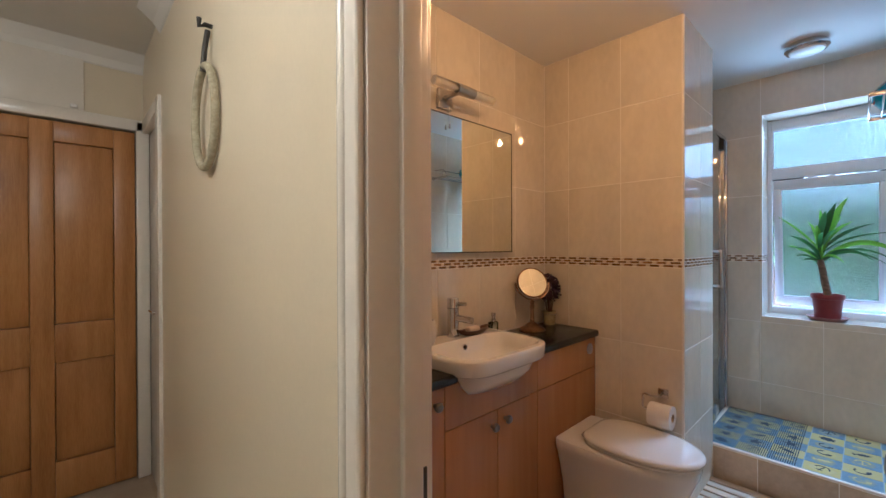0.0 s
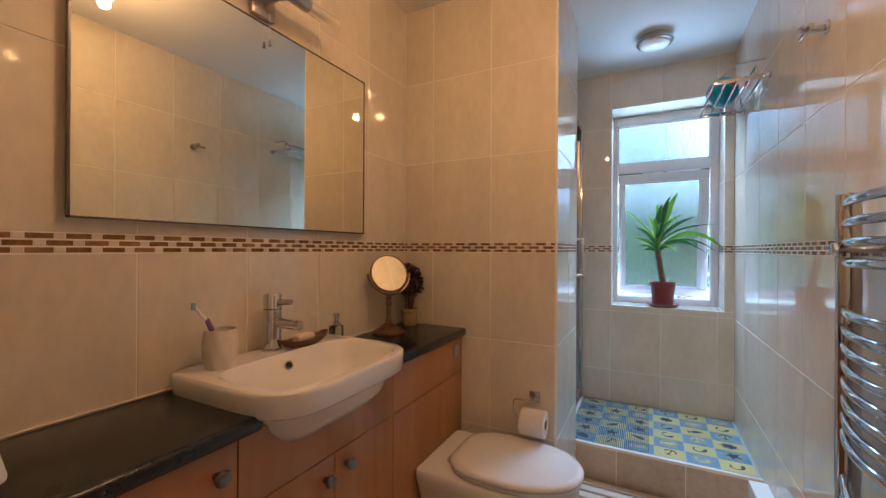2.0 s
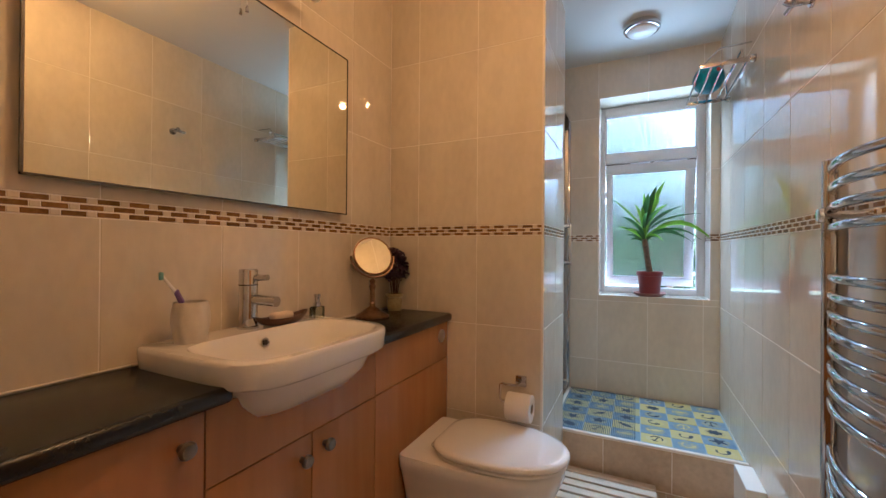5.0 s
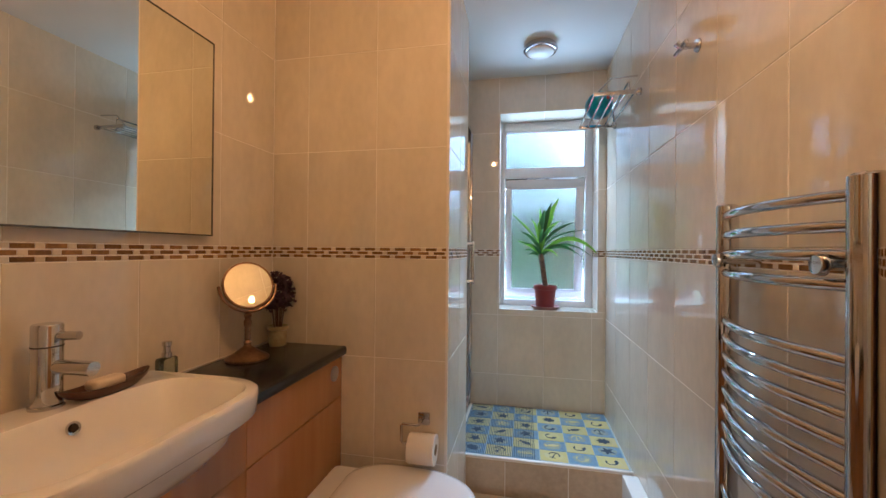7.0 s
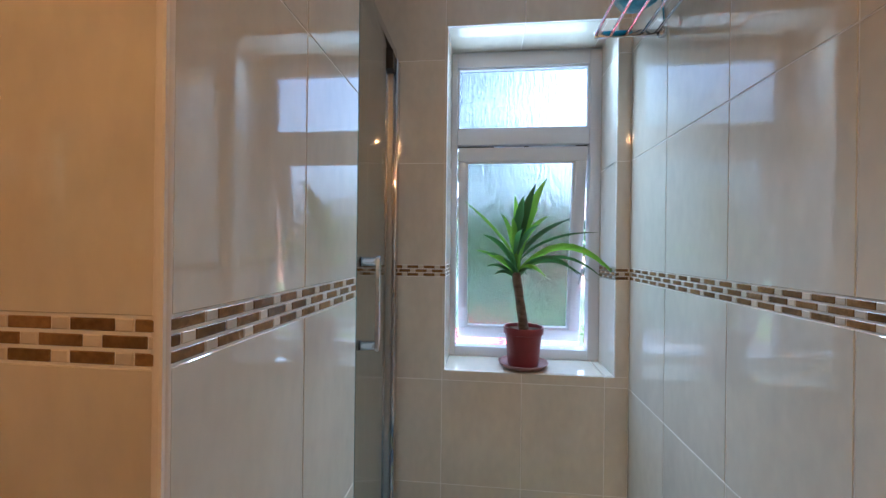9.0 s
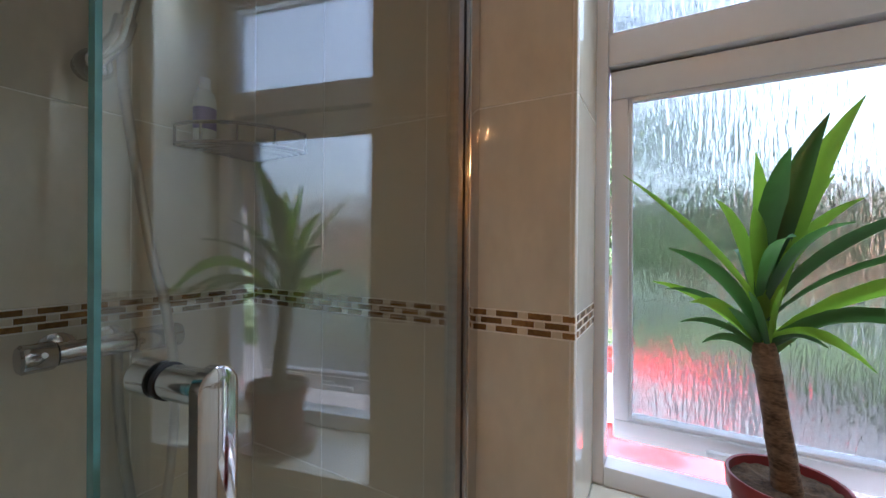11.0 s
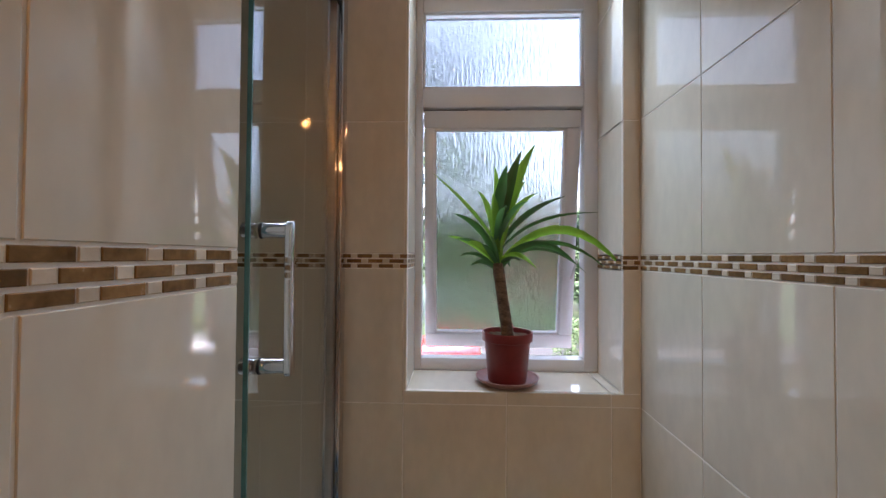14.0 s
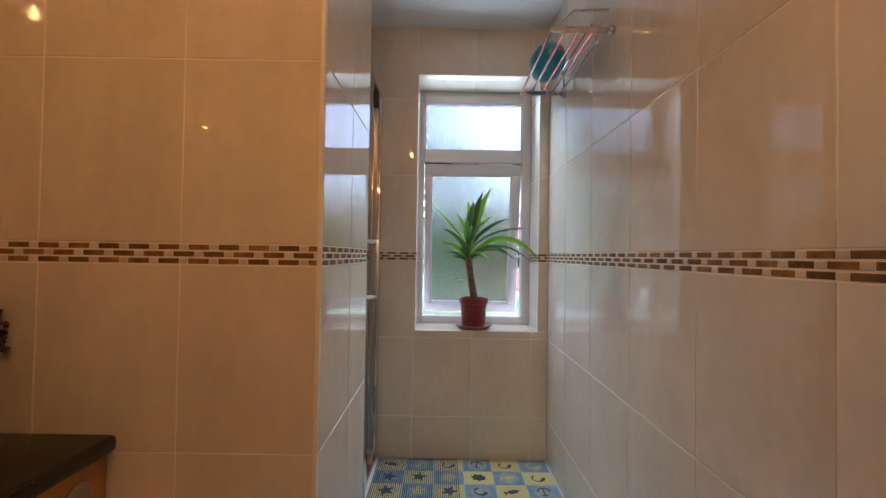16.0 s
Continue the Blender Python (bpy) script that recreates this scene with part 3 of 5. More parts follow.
ZT, ZD = CT - 0.038, 0.664
left_unit = cabinet_body("vanity_cabinet", DOORX + 0.004, 1.033, "cherry-coloured bathroom cabinet with a pewter knob")
front(left_unit, 0.508, 1.033, 0.09, ZT)
cab_knob(left_unit, 0.985, 0.772)
part("plinth", box(0.51, 1.033, 1.18, 1.2, 0.0, 0.088), CHERRY, left_unit)
basin_unit = cabinet_body("basin_cabinet", 1.033, 1.617, "cherry-coloured basin cabinet with two doors and pewter knobs", 0.70)
notch = [(1.325 + 0.206 * math.cos(t), ZT - 0.0016 - 0.068 * math.sin(t) ** 0.8) for t in (math.pi * k / 24 for k in range(25))]
outline = [(1.0346, ZD + 0.0016), (1.6154, ZD + 0.0016), (1.6154, ZT - 0.0016)] + notch + [(1.0346, ZT - 0.0016)]
tp = loft([[(x, y, z) for x, z in outline] for y in (1.142, 1.161)])
part("top_panel", tp, CHERRY, basin_unit, "", 0)
front(basin_unit, 1.033, 1.33, 0.09, ZD)
front(basin_unit, 1.33, 1.617, 0.09, ZD)
cab_knob(basin_unit, 1.292, 0.606)
cab_knob(basin_unit, 1.376, 0.615)
part("plinth", box(1.034, 1.617, 1.18, 1.2, 0.0, 0.088), CHERRY, basin_unit)
wc_unit = cabinet_body("cistern_cabinet", 1.617, 2.183, "cherry-coloured cistern cabinet with a chrome flush button")
front(wc_unit, 1.617, 2.183, ZD, ZT, "top_panel")
front(wc_unit, 1.617, 2.183, 0.0, ZD, "lower_panel")
part("flush_button", lathe([(0.029, 0), (0.029, 0.004), (0.025, 0.006), (0.0245, 0.0045), (0, 0.005)], (2.115, 1.142, 0.772), 28, tilt=Matrix.Rotation(radians(90), 4, "X")), STEEL, wc_unit, "round chrome flush button")


def basin_outline(inset, depth_cut=0.0, n=64, back=1.452):
    """D-shaped outline of the semi-recessed basin, counted from the front."""
    cx, half, front_y = 1.325, 0.275 - inset, 1.03 + inset + depth_cut
    back_y = back - inset
    pts = []
    for k in range(n):
        a = 2 * math.pi * k / n
        c, s = math.cos(a), math.sin(a)
        e = 0.42 if s < 0 else 0.12
        x = cx + half * math.copysign(abs(c) ** e, c)
        mid = front_y + 0.20
        y = mid + (back_y - mid) * abs(s) ** e if s > 0 else mid - (mid - front_y) * abs(s) ** 0.62
        pts.append((x, y))
    return pts


def ring_at(outline, z):
    return [(x, y, z) for x, y in outline]


basin = thing("washbasin", (1.325, 1.26, CT), "white ceramic semi-recessed washbasin with a deep rounded bowl", "washbasin")
zr = 0.918
outer = [ring_at(basin_outline(0.005), zr), ring_at(basin_outline(0.001), zr - 0.004), ring_at(basin_outline(0.0), zr - 0.012), ring_at(basin_outline(0.003), zr - 0.056), ring_at(basin_outline(0.008), zr - 0.062)]
outer += [ring_at(basin_outline(0.034, back=1.42), zr - 0.068), ring_at(basin_outline(0.050, back=1.40), zr - 0.112), ring_at(basin_outline(0.072, 0.010, back=1.38), zr - 0.150), ring_at(basin_outline(0.105, 0.035, back=1.37), zr - 0.170), ring_at(basin_outline(0.15, 0.08, back=1.36), zr - 0.180)]


def bowl_outline(inset, n=64):
    cx, half, fy, by = 1.325, 0.245 - inset, 1.056 + inset, 1.345 - inset
    pts = []
    for k in range(n):
        a = 2 * math.pi * k / n
        c, s = math.cos(a), math.sin(a)
        x = cx + half * math.copysign(abs(c) ** 0.42, c)
        m = (fy + by) / 2
        y = m + math.copysign(abs(s) ** (0.45 if s > 0 else 0.6), s) * (by - fy) / 2
        pts.append((x, y))
    return pts


inner = [ring_at(bowl_outline(0.0), zr), ring_at(bowl_outline(0.006), zr - 0.008), ring_at(bowl_outline(0.022), zr - 0.05), ring_at(bowl_outline(0.05), zr - 0.10), ring_at(bowl_outline(0.10), zr - 0.125)]
part("bowl", loft(outer[::-1] + inner), CERAMIC, basin, "", 42)
part("overflow", lathe([(0.0, 0.0), (0.008, 0.0), (0.009, 0.003), (0.0135, 0.004), (0.0135, 0.0)], (1.328, 1.325, zr - 0.034), 20, tilt=Matrix.Rotation(radians(78), 4, "X")), CHROME, basin, "chrome overflow ring")
# flat near-black disc, the overflow's inner shade put into colour
part("overflow_hole", lathe([(0.0, 0.005), (0.008, 0.005)], (1.328, 1.325, zr - 0.034), 16, tilt=Matrix.Rotation(radians(78), 4, "X")), DARKGAP, basin)
part("waste", lathe([(0, 0.004), (0.02, 0.003), (0.021, 0)], (1.325, 1.2, zr - 0.125), 20), CHROME, basin)
part("sealant", box(1.055, 1.60, N - 0.012, N - 0.003, CT, CT + 0.006, 0.002), TRIM, basin)

tap = thing("basin_tap", (1.335, 1.405, zr), "chrome monobloc basin tap with a straight spout and lever", "tap")
part("body", lathe([(0.030, 0), (0.030, 0.006), (0.0265, 0.008), (0.0265, 0.172), (0.024, 0.176), (0, 0.176)], (1.335, 1.405, zr)), CHROME, tap)
part("spout", tube([(1.338, 1.392, zr + 0.086), (1.347, 1.325, zr + 0.084), (1.350, 1.302, zr + 0.083)], 0.0155, 14), CHROME, tap)
part("lever", tube([(1.337, 1.398, zr + 0.150), (1.348, 1.338, zr + 0.152)], [0.0105, 0.009], 12), CHROME, tap)
part("collar", tube([(1.335, 1.405, zr + 0.128), (1.335, 1.405, zr + 0.131)], 0.0269, 24), DARKGAP, tap)

beaker = thing("toothbrush_beaker", (1.146, 1.375, zr), "pale twisted-facet beaker on the basin ledge", "beaker")
tw = []
for k in range(9):
    z, f = 0.102 * k / 8, k / 8
    r = 0.034 + 0.008 * math.sin(f * math.pi * 0.9)
    tw.append([(1.146 + r * (1 + 0.05 * abs(math.cos(4 * (a + 0.9 * f)))) * math.cos(a), 1.375 + r * (1 + 0.05 * abs(math.cos(4 * (a + 0.9 * f)))) * math.sin(a), zr + z) for a in (2 * math.pi * j / 54 for j in range(54))])
inn = [[(1.146 + (p[0] - 1.146) * 0.9, 1.375 + (p[1] - 1.375) * 0.9, p[2] + dz) for p in loop] for loop, dz in ((tw[8], 0), (tw[4], 0), (tw[1], 0))]
part("cup", loft(tw + inn), STONE, beaker, "", 30)
brush = thing("toothbrush", (1.13, 1.38, zr + 0.03), "white and violet toothbrush with teal bristles leaning in the beaker", "toothbrush")
part("stem", tube([(1.155, 1.37, zr + 0.02), (1.12, 1.385, zr + 0.12), (1.085, 1.39, zr + 0.17)], [0.005, 0.005, 0.0035], 8), PLASTIC, brush)
part("grip", tube([(1.128, 1.382, zr + 0.10), (1.115, 1.386, zr + 0.132)], [0.0075, 0.0065], 8), VIOLET, brush)
part("bristles", box(1.074, 1.084, 1.378, 1.386, zr + 0.160, zr + 0.179, 0.003), BRISTLE, brush)

dish = thing("soap_dish", (1.435, 1.372, zr), "dark carved wooden soap dish on the basin ledge", "soap dish")
dl2 = []
for inset, z in ((0.018, 0.0), (0.004, 0.012), (0.0, 0.022), (0.006, 0.022), (0.02, 0.010)):
    dl2.append([(1.435 + (0.102 - inset) * math.cos(a) * (0.8 + 0.2 * abs(math.cos(a))), 1.372 + (0.036 - inset * 0.8) * math.sin(a), zr + z + 0.012 * math.cos(a) ** 4) for a in (2 * math.pi * j / 40 for j in range(40))])
part("dish", loft(dl2), WALNUT, dish)
tagged(finish("soap_bar", box(1.392, 1.466, 1.352, 1.388, zr + 0.014, zr + 0.038, 0.009, 3), SOAP, None), "cream bar of soap lying in the wooden dish", "soap")
flask = thing("soap_bottle", (1.632, 1.415, CT), "small green glass bottle with a chrome pump cap", "bottle")
part("glass_body", box(1.606, 1.658, 1.398, 1.432, CT + 0.001, CT + 0.078, 0.008, 3), BOTTLE, flask)
part("collar", lathe([(0.0, 0.0), (0.013, 0.0), (0.013, 0.012), (0.009, 0.014), (0.009, 0.03), (0.012, 0.032), (0.012, 0.044), (0, 0.045)], (1.632, 1.415, CT + 0.078), 18), CHROME, flask)

mm = thing("magnifying_mirror", (1.918, 1.375, CT), "round tilting shaving mirror on a turned bronze stand", "mirror")
part("foot", lathe([(0, 0), (0.072, 0), (0.072, 0.006), (0.066, 0.011), (0.045, 0.022), (0.028, 0.035), (0.013, 0.045), (0.011, 0.052), (0, 0.052)], (1.918, 1.375, CT), 36), BRONZE, mm)
part("stem", lathe([(0.011, 0.05), (0.014, 0.058), (0.009, 0.066), (0.0115, 0.074), (0.009, 0.08), (0.0115, 0.088), (0.009, 0.094), (0.0115, 0.101), (0.009, 0.108), (0.012, 0.118), (0.014, 0.132), (0.009, 0.142), (0.013, 0.150), (0.013, 0.156), (0.007, 0.162), (0, 0.164)], (1.918, 1.375, CT), 20), BRONZE, mm)
mc = Vector((1.918, 1.375, 1.127))
turn = Matrix.Translation(mc) @ Matrix.Rotation(radians(-36), 4, "Z") @ Matrix.Rotation(radians(70), 4, "X")
part("yoke", tube([turn @ Vector((0.094 * math.cos(a), 0.094 * math.sin(a), 0)) for a in (math.pi + math.pi * k / 20 for k in range(21))], 0.005, 8), BRONZE, mm)
hd = lathe([(0, -0.006), (0.07, -0.006), (0.082, -0.002), (0.086, 0.003), (0.084, 0.009), (0.079, 0.009), (0.0785, 0.0065)], (0, 0, 0), 44)
hd.transform(turn)
part("mirror_frame", hd, BRONZE, mm)
gl = lathe([(0, 0.0066), (0.079, 0.0066), (0.079, 0.003)], (0, 0, 0), 44)
gl.transform(turn)
part("mirror_glass", gl, MIRROR, mm, "round shaving mirror glass", 0)

fp = thing("dried_flower_pot", (2.12, 1.392, CT), "small glazed pot of dark dried purple flowers", "potted flowers")
part("pot", lathe([(0, 0), (0.030, 0), (0.034, 0.01), (0.036, 0.05), (0.033, 0.062), (0.041, 0.066), (0.042, 0.078), (0.037, 0.080), (0.034, 0.070), (0, 0.068)], (2.12, 1.392, CT), 28), CELADON, fp)
rng = random.Random(5)
fl, stems = bmesh.new(), bmesh.new()
for k in range(170):
    a, b = rng.uniform(0, 2 * math.pi), math.acos(rng.uniform(-0.75, 1))
    rr = 0.068 * rng.uniform(0.6, 1.05)
    c = Vector((2.12 + rr * math.sin(b) * math.cos(a), 1.392 + 0.8 * rr * math.sin(b) * math.sin(a), CT + 0.205 + rr * 1.25 * math.cos(b)))
    for q in range(5):
        d = Vector((rng.gauss(0, 1), rng.gauss(0, 1), rng.gauss(0, 1))).normalized()
        e = d.orthogonal().normalized()
        g = d.cross(e)
        s = rng.uniform(0.010, 0.019)
        fl.faces.new([fl.verts.new(c + s * (0.1 * d - 0.3 * e)), fl.verts.new(c + s * (0.8 * d + 0.5 * g)), fl.verts.new(c + s * (1.2 * d)), fl.verts.new(c + s * (0.8 * d - 0.5 * g))])
for k in range(14):
    a = rng.uniform(0, 6.28)
    tube([(2.12 + 0.012 * math.cos(a), 1.392 + 0.012 * math.sin(a), CT + 0.06), (2.12 + 0.03 * math.cos(a), 1.392 + 0.03 * math.sin(a), CT + 0.19)], 0.0016, 4, stems)
part("stems", stems, WALNUT, fp)
part("dried_bouquet", fl, PURPLE, fp, "", 0)

# wall mirror and light
wm = thing("wall_mirror", (1.338, N, 1.30), "large frameless wall mirror above the basin", "mirror")
part("backing", box(0.858, 1.818, 1.444, N - 0.001, 1.302, 1.936), MIRROREDGE, wm)
part("mirror_glass", box(0.855, 1.821, 1.439, 1.4435, 1.299, 1.939, 0.002, 1), MIRROR, wm, "clear silvered mirror glass", 0)
eb = bmesh.new()
for a in ((0.853, 1.823, 1.936, 1.9405), (0.853, 1.823, 1.2975, 1.302)):
    box(a[0], a[1], 1.4375, 1.446, a[2], a[3], bm=eb)
for a in ((0.853, 0.8575), (1.8185, 1.823)):
    box(a[0], a[1], 1.4375, 1.446, 1.2975, 1.9405, bm=eb)
part("edge", eb, MIRROREDGE, wm)

wl = thing("shaver_light", (1.335, N, 2.0), "steel wall light with frosted glass tubes, switched off", "wall light")
part("back_plate", box(1.29, 1.375, N - 0.018, N - 0.001, 1.965, 2.055, 0.003), STEEL, wl)
part("arm", tube([(1.335, N - 0.015, 2.015), (1.35, N - 0.06, 2.028), (1.37, N - 0.085, 2.034)], 0.012, 12), STEEL, wl)
LY, LZ = N - 0.098, 2.036
part("sleeve", tube([(1.325, LY, LZ), (1.435, LY, LZ)], 0.0235, 24), STEEL, wl)
for a, b in ((1.435, 1.575), (1.325, 1.185)):
    sg = 1 if b > a else -1
    part("glass_tube", tube([(a, LY, LZ), (b - sg * 0.008, LY, LZ), (b - sg * 0.002, LY, LZ), (b, LY, LZ)], [0.0205, 0.0205, 0.018, 0.004], 24), FROST, wl, "frosted glass tube")
    part("lamp_core", tube([(a, LY, LZ), (a + sg * 0.09, LY, LZ)], 0.008, 12), OPAL, wl)
part("pull_cord", tube([(1.336, N - 0.04, 1.97), (1.337, N - 0.04, 1.89)], 0.0012, 5), PLASTIC, wl)
part("cord_pull", lathe([(0, 0), (0.005, 0.002), (0.004, 0.014), (0.0015, 0.022), (0, 0.023)], (1.337, N - 0.04, 1.87), 10), CHROME, wl)

cord = thing("light_pull_cord", (0.574, 0.759, 1.07), "white light-switch pull cord with a bell-shaped toggle", "pull cord")
part("switch_box", box(0.534, 0.614, 0.719, 0.799, TOP - 0.03, TOP, 0.006), PLASTIC, cord)
part("cord", tube([(0.574, 0.759, TOP - 0.03), (0.575, 0.76, 1.7), (0.574, 0.759, 1.12)], 0.0011, 5), PLASTIC, cord)
part("toggle", lathe([(0, 0), (0.0105, 0.0), (0.011, 0.003), (0.0065, 0.022), (0.0045, 0.038), (0.003, 0.043), (0, 0.044)], (0.574, 0.759, 1.076), 18), PLASTIC, cord)

# ---- toilet ----
toilet = thing("toilet", (1.945, 0.86, 0.0), "white back-to-wall toilet with its lid closed", "toilet")
TX = 1.942


def pan_loop(half, yfront, z, yback=1.138, sq=0.09, n=48):
    pts = []
    my = yback - 0.17
    for k in range(n):
        a = 2 * math.pi * k / n
        c, s = math.cos(a), math.sin(a)
        if s >= 0:
            x = half * math.copysign(abs(c) ** sq, c)
            y = my + (yback - my) * abs(s) ** sq
        else:
            x = half * math.copysign(abs(c) ** 0.85, c)
            y = my - (my - yfront) * abs(s) ** 0.92
        pts.append((TX + x, y, z))
    return pts


part("pan", loft([pan_loop(0.105, 0.70, 0.0), pan_loop(0.108, 0.68, 0.05), pan_loop(0.125, 0.66, 0.17), pan_loop(0.155, 0.615, 0.28), pan_loop(0.178, 0.588, 0.345), pan_loop(0.190, 0.578, 0.372), pan_loop(0.192, 0.576, 0.40), pan_loop(0.188, 0.582, 0.408), pan_loop(0.12, 0.66, 0.408)]), CERAMIC, toilet)


def seat_loop(half, yf, yb, z, n=56):
    pts = []
    my = yb - 0.20
    for k in range(n):
        a = 2 * math.pi * k / n
        c, s = math.cos(a), math.sin(a)
        if s >= 0:
            w = half * (1 - 0.26 * abs(s) ** 1.6)
            x = w * math.copysign(abs(c) ** 0.30, c)
            y = my + (yb - my) * abs(s) ** 0.55
        else:
            x = half * math.copysign(abs(c) ** 0.92, c)
            y = my - (my - yf) * abs(s) ** 0.95
        pts.append((TX + 0.003 + x, y, z))
    return pts


part("seat", loft([seat_loop(0.176, 0.572, 1.035, 0.411), seat_loop(0.180, 0.568, 1.038, 0.414), seat_loop(0.180, 0.568, 1.038, 0.421), seat_loop(0.176, 0.572, 1.035, 0.424)]), CERAMIC, toilet)
part("lid", loft([seat_loop(0.180, 0.567, 1.04, 0.427), seat_loop(0.184, 0.562, 1.043, 0.430), seat_loop(0.184, 0.562, 1.043, 0.438), seat_loop(0.178, 0.568, 1.036, 0.445), seat_loop(0.160, 0.588, 1.016, 0.449), seat_loop(0.10, 0.66, 0.96, 0.4525)]), CERAMIC, toilet, "glossy white closed lid", 60)
for sx in (-0.07, 0.07):
    part("hinge", tube([(TX + sx - 0.015, 1.045, 0.418), (TX + sx + 0.015, 1.045, 0.418)], 0.010, 12), CHROME, toilet)

th = thing("toilet_roll_holder", (STUB, 0.794, 0.60), "chrome toilet roll holder with a square plate on the tiles", "toilet roll holder")
part("plate", box(STUB - 0.012, STUB - 0.0005, 0.772, 0.818, 0.580, 0.626, 0.003), CHROME, th)
part("bar", tube([(STUB - 0.01, 0.80, 0.602), (STUB - 0.062, 0.80, 0.602), (STUB - 0.066, 0.805, 0.601), (STUB - 0.066, 0.862, 0.601), (STUB - 0.066, 0.868, 0.595), (STUB - 0.066, 0.868, 0.537), (STUB - 0.066, 0.862, 0.531), (STUB - 0.066, 0.735, 0.531)], 0.0055, 10), CHROME, th)
roll = thing("toilet_roll", (STUB - 0.066, 0.785, 0.48), "white toilet paper roll on the chrome holder", "toilet roll")
rl = lathe([(0.020, -0.05), (0.0535, -0.05), (0.0545, -0.047), (0.0545, 0.047), (0.0535, 0.05), (0.020, 0.05), (0.020, -0.05)], (STUB - 0.066, 0.785, 0.516), 40, tilt=Matrix.Rotation(radians(90), 4, "X"))
part("paper", rl, PAPER, roll)
part("core", lathe([(0.020, -0.0505), (0.020, 0.0505), (0.0185, 0.0505), (0.0185, -0.0505)], (STUB - 0.066, 0.785, 0.516), 24, tilt=Matrix.Rotation(radians(90), 4, "X")), CARD, roll)

# ---- towel rail ----
rail = thing("towel_rail", (1.50, S, 0.45), "chrome ladder towel rail with bowed bars on the tiled wall", "towel rail")
XL, XR, RY = 1.716, 1.330, -0.044
for x in (XL, XR):
    part("upright", tube([(x, RY, 0.40), (x, RY, 1.364), (x, RY, 1.368)], [0.0225, 0.0225, 0.018], 24), CHROME, rail)
bars = [1.340, 1.296, 1.254, 1.211] + [1.103 - 0.0392 * k for k in range(8)] + [0.722 - 0.0392 * k for k in range(7)]
for z in bars:
    pts = [(XR + (XL - XR) * k / 14, RY + 0.004 + 0.040 * math.sin(math.pi * k / 14), z) for k in range(15)]
    part("bar", tube(pts, 0.0098, 12), CHROME, rail)
for x in (XL - 0.03, XR + 0.04):
    part("bracket", tube([(x, S, 1.24), (x, RY + 0.028, 1.24)], 0.009, 12), CHROME, rail)
    part("bracket_cap", lathe([(0, 0.012), (0.014, 0.011), (0.017, 0.004), (0.017, 0)], (x, RY + 0.028, 1.24), 20, tilt=Matrix.Rotation(radians(-90), 4, "X")), CHROME, rail)

# ---- wall rack and hook ----
rack = thing("wall_rack", (2.86, S, 1.98), "chrome wire shower shelf on the tiled wall", "shelf")
RZ, X0, X1, RW = 1.985, 2.615, 3.12, 0.105
part("end_bar", box(X0 - 0.004, X0 + 0.004, S, RW + 0.004, RZ - 0.010, RZ + 0.010, 0.002), CHROME, rack, "flat chrome end bar")
part("end_bar", box(X1 - 0.004, X1 + 0.004, S, RW + 0.004, RZ - 0.010, RZ + 0.010, 0.002), CHROME, rack, "flat chrome end bar")
for y in (RW, 0.06, 0.015, -0.03, -0.07):
    part("wire", tube([(X0, y, RZ), (X1, y, RZ)], 0.0045, 8), CHROME, rack)
part("guard_rail", tube([(X0 + 0.10, S + 0.02, RZ), (X0 + 0.10, S + 0.03, RZ + 0.085), (X1 - 0.05, S + 0.03, RZ + 0.085), (X1 - 0.05, S + 0.02, RZ)], 0.0045, 8), CHROME, rack)
part("side_brace", tube([(X0 + 0.02, RW, RZ), (X0 + 0.02, 0.03, RZ + 0.075), (X0 + 0.02, S + 0.01, RZ + 0.08)], 0.004, 8), CHROME, rack)
for x in (X0, X1):
    part("wall_boss", lathe([(0, 0.02), (0.013, 0.02), (0.016, 0.014), (0.016, 0)], (x, S, RZ), 18, tilt=Matrix.Rotation(radians(-90), 4, "X")), CHROME, rack)
pouch = thing("bath_sponge", (2.97, 0.04, 1.99), "teal mottled bath sponge with coral flecks on the rack", "sponge")
sb2 = bmesh.new()
bmesh.ops.create_icosphere(sb2, subdivisions=4, radius=1)
for v in sb2.verts:
    k = 1 + 0.05 * noise.noise(v.co * 3.1)
    v.co = Vector((2.98 + 0.105 * v.co.x * k, 0.025 + 0.07 * v.co.y * k, 2.058 + 0.070 * v.co.z * k))
part("body", sb2, TEAL, pouch, "", 0)
for a, z in ((0.3, 2.08), (1.9, 2.05), (3.6, 2.09)):
    part("fleck", lathe([(0, 0.002), (0.010, 0.0), (0, -0.002)], (2.975 + 0.102 * math.cos(a), 0.025 + 0.067 * math.sin(a), z - 0.025), 10, tilt=Matrix.Rotation(a, 4, "Z") @ Matrix.Rotation(radians(90), 4, "Y")), CORAL, pouch, "coral fleck")
rh = thing("robe_hook", (2.01, S, 1.88), "small chrome robe hook on the tiles", "hook")
part("plate", lathe([(0, 0.008), (0.017, 0.008), (0.02, 0.004), (0.02, 0)], (2.01, S, 1.885), 24, tilt=Matrix.Rotation(radians(-90), 4, "X")), CHROME, rh)
part("peg", tube([(2.01, S, 1.885), (2.01, S + 0.05, 1.885), (2.01, S + 0.062, 1.897)], [0.009, 0.009, 0.011], 12), CHROME, rh)
part("cross_arm", tube([(2.06, S + 0.048, 1.884), (2.01, S + 0.044, 1.885), (1.985, S + 0.044, 1.889)], [0.007, 0.009, 0.007], 12), CHROME, rh)

# ---- shower enclosure ----
PIV, FREE = Vector((3.347, 0.795)), Vector((2.768, 0.731))
du = (FREE - PIV).normalized()
dn = Vector((-du.y, du.x))


def along(s, off, z):
    p = PIV + du * s + dn * off
    return (p.x, p.y, z)


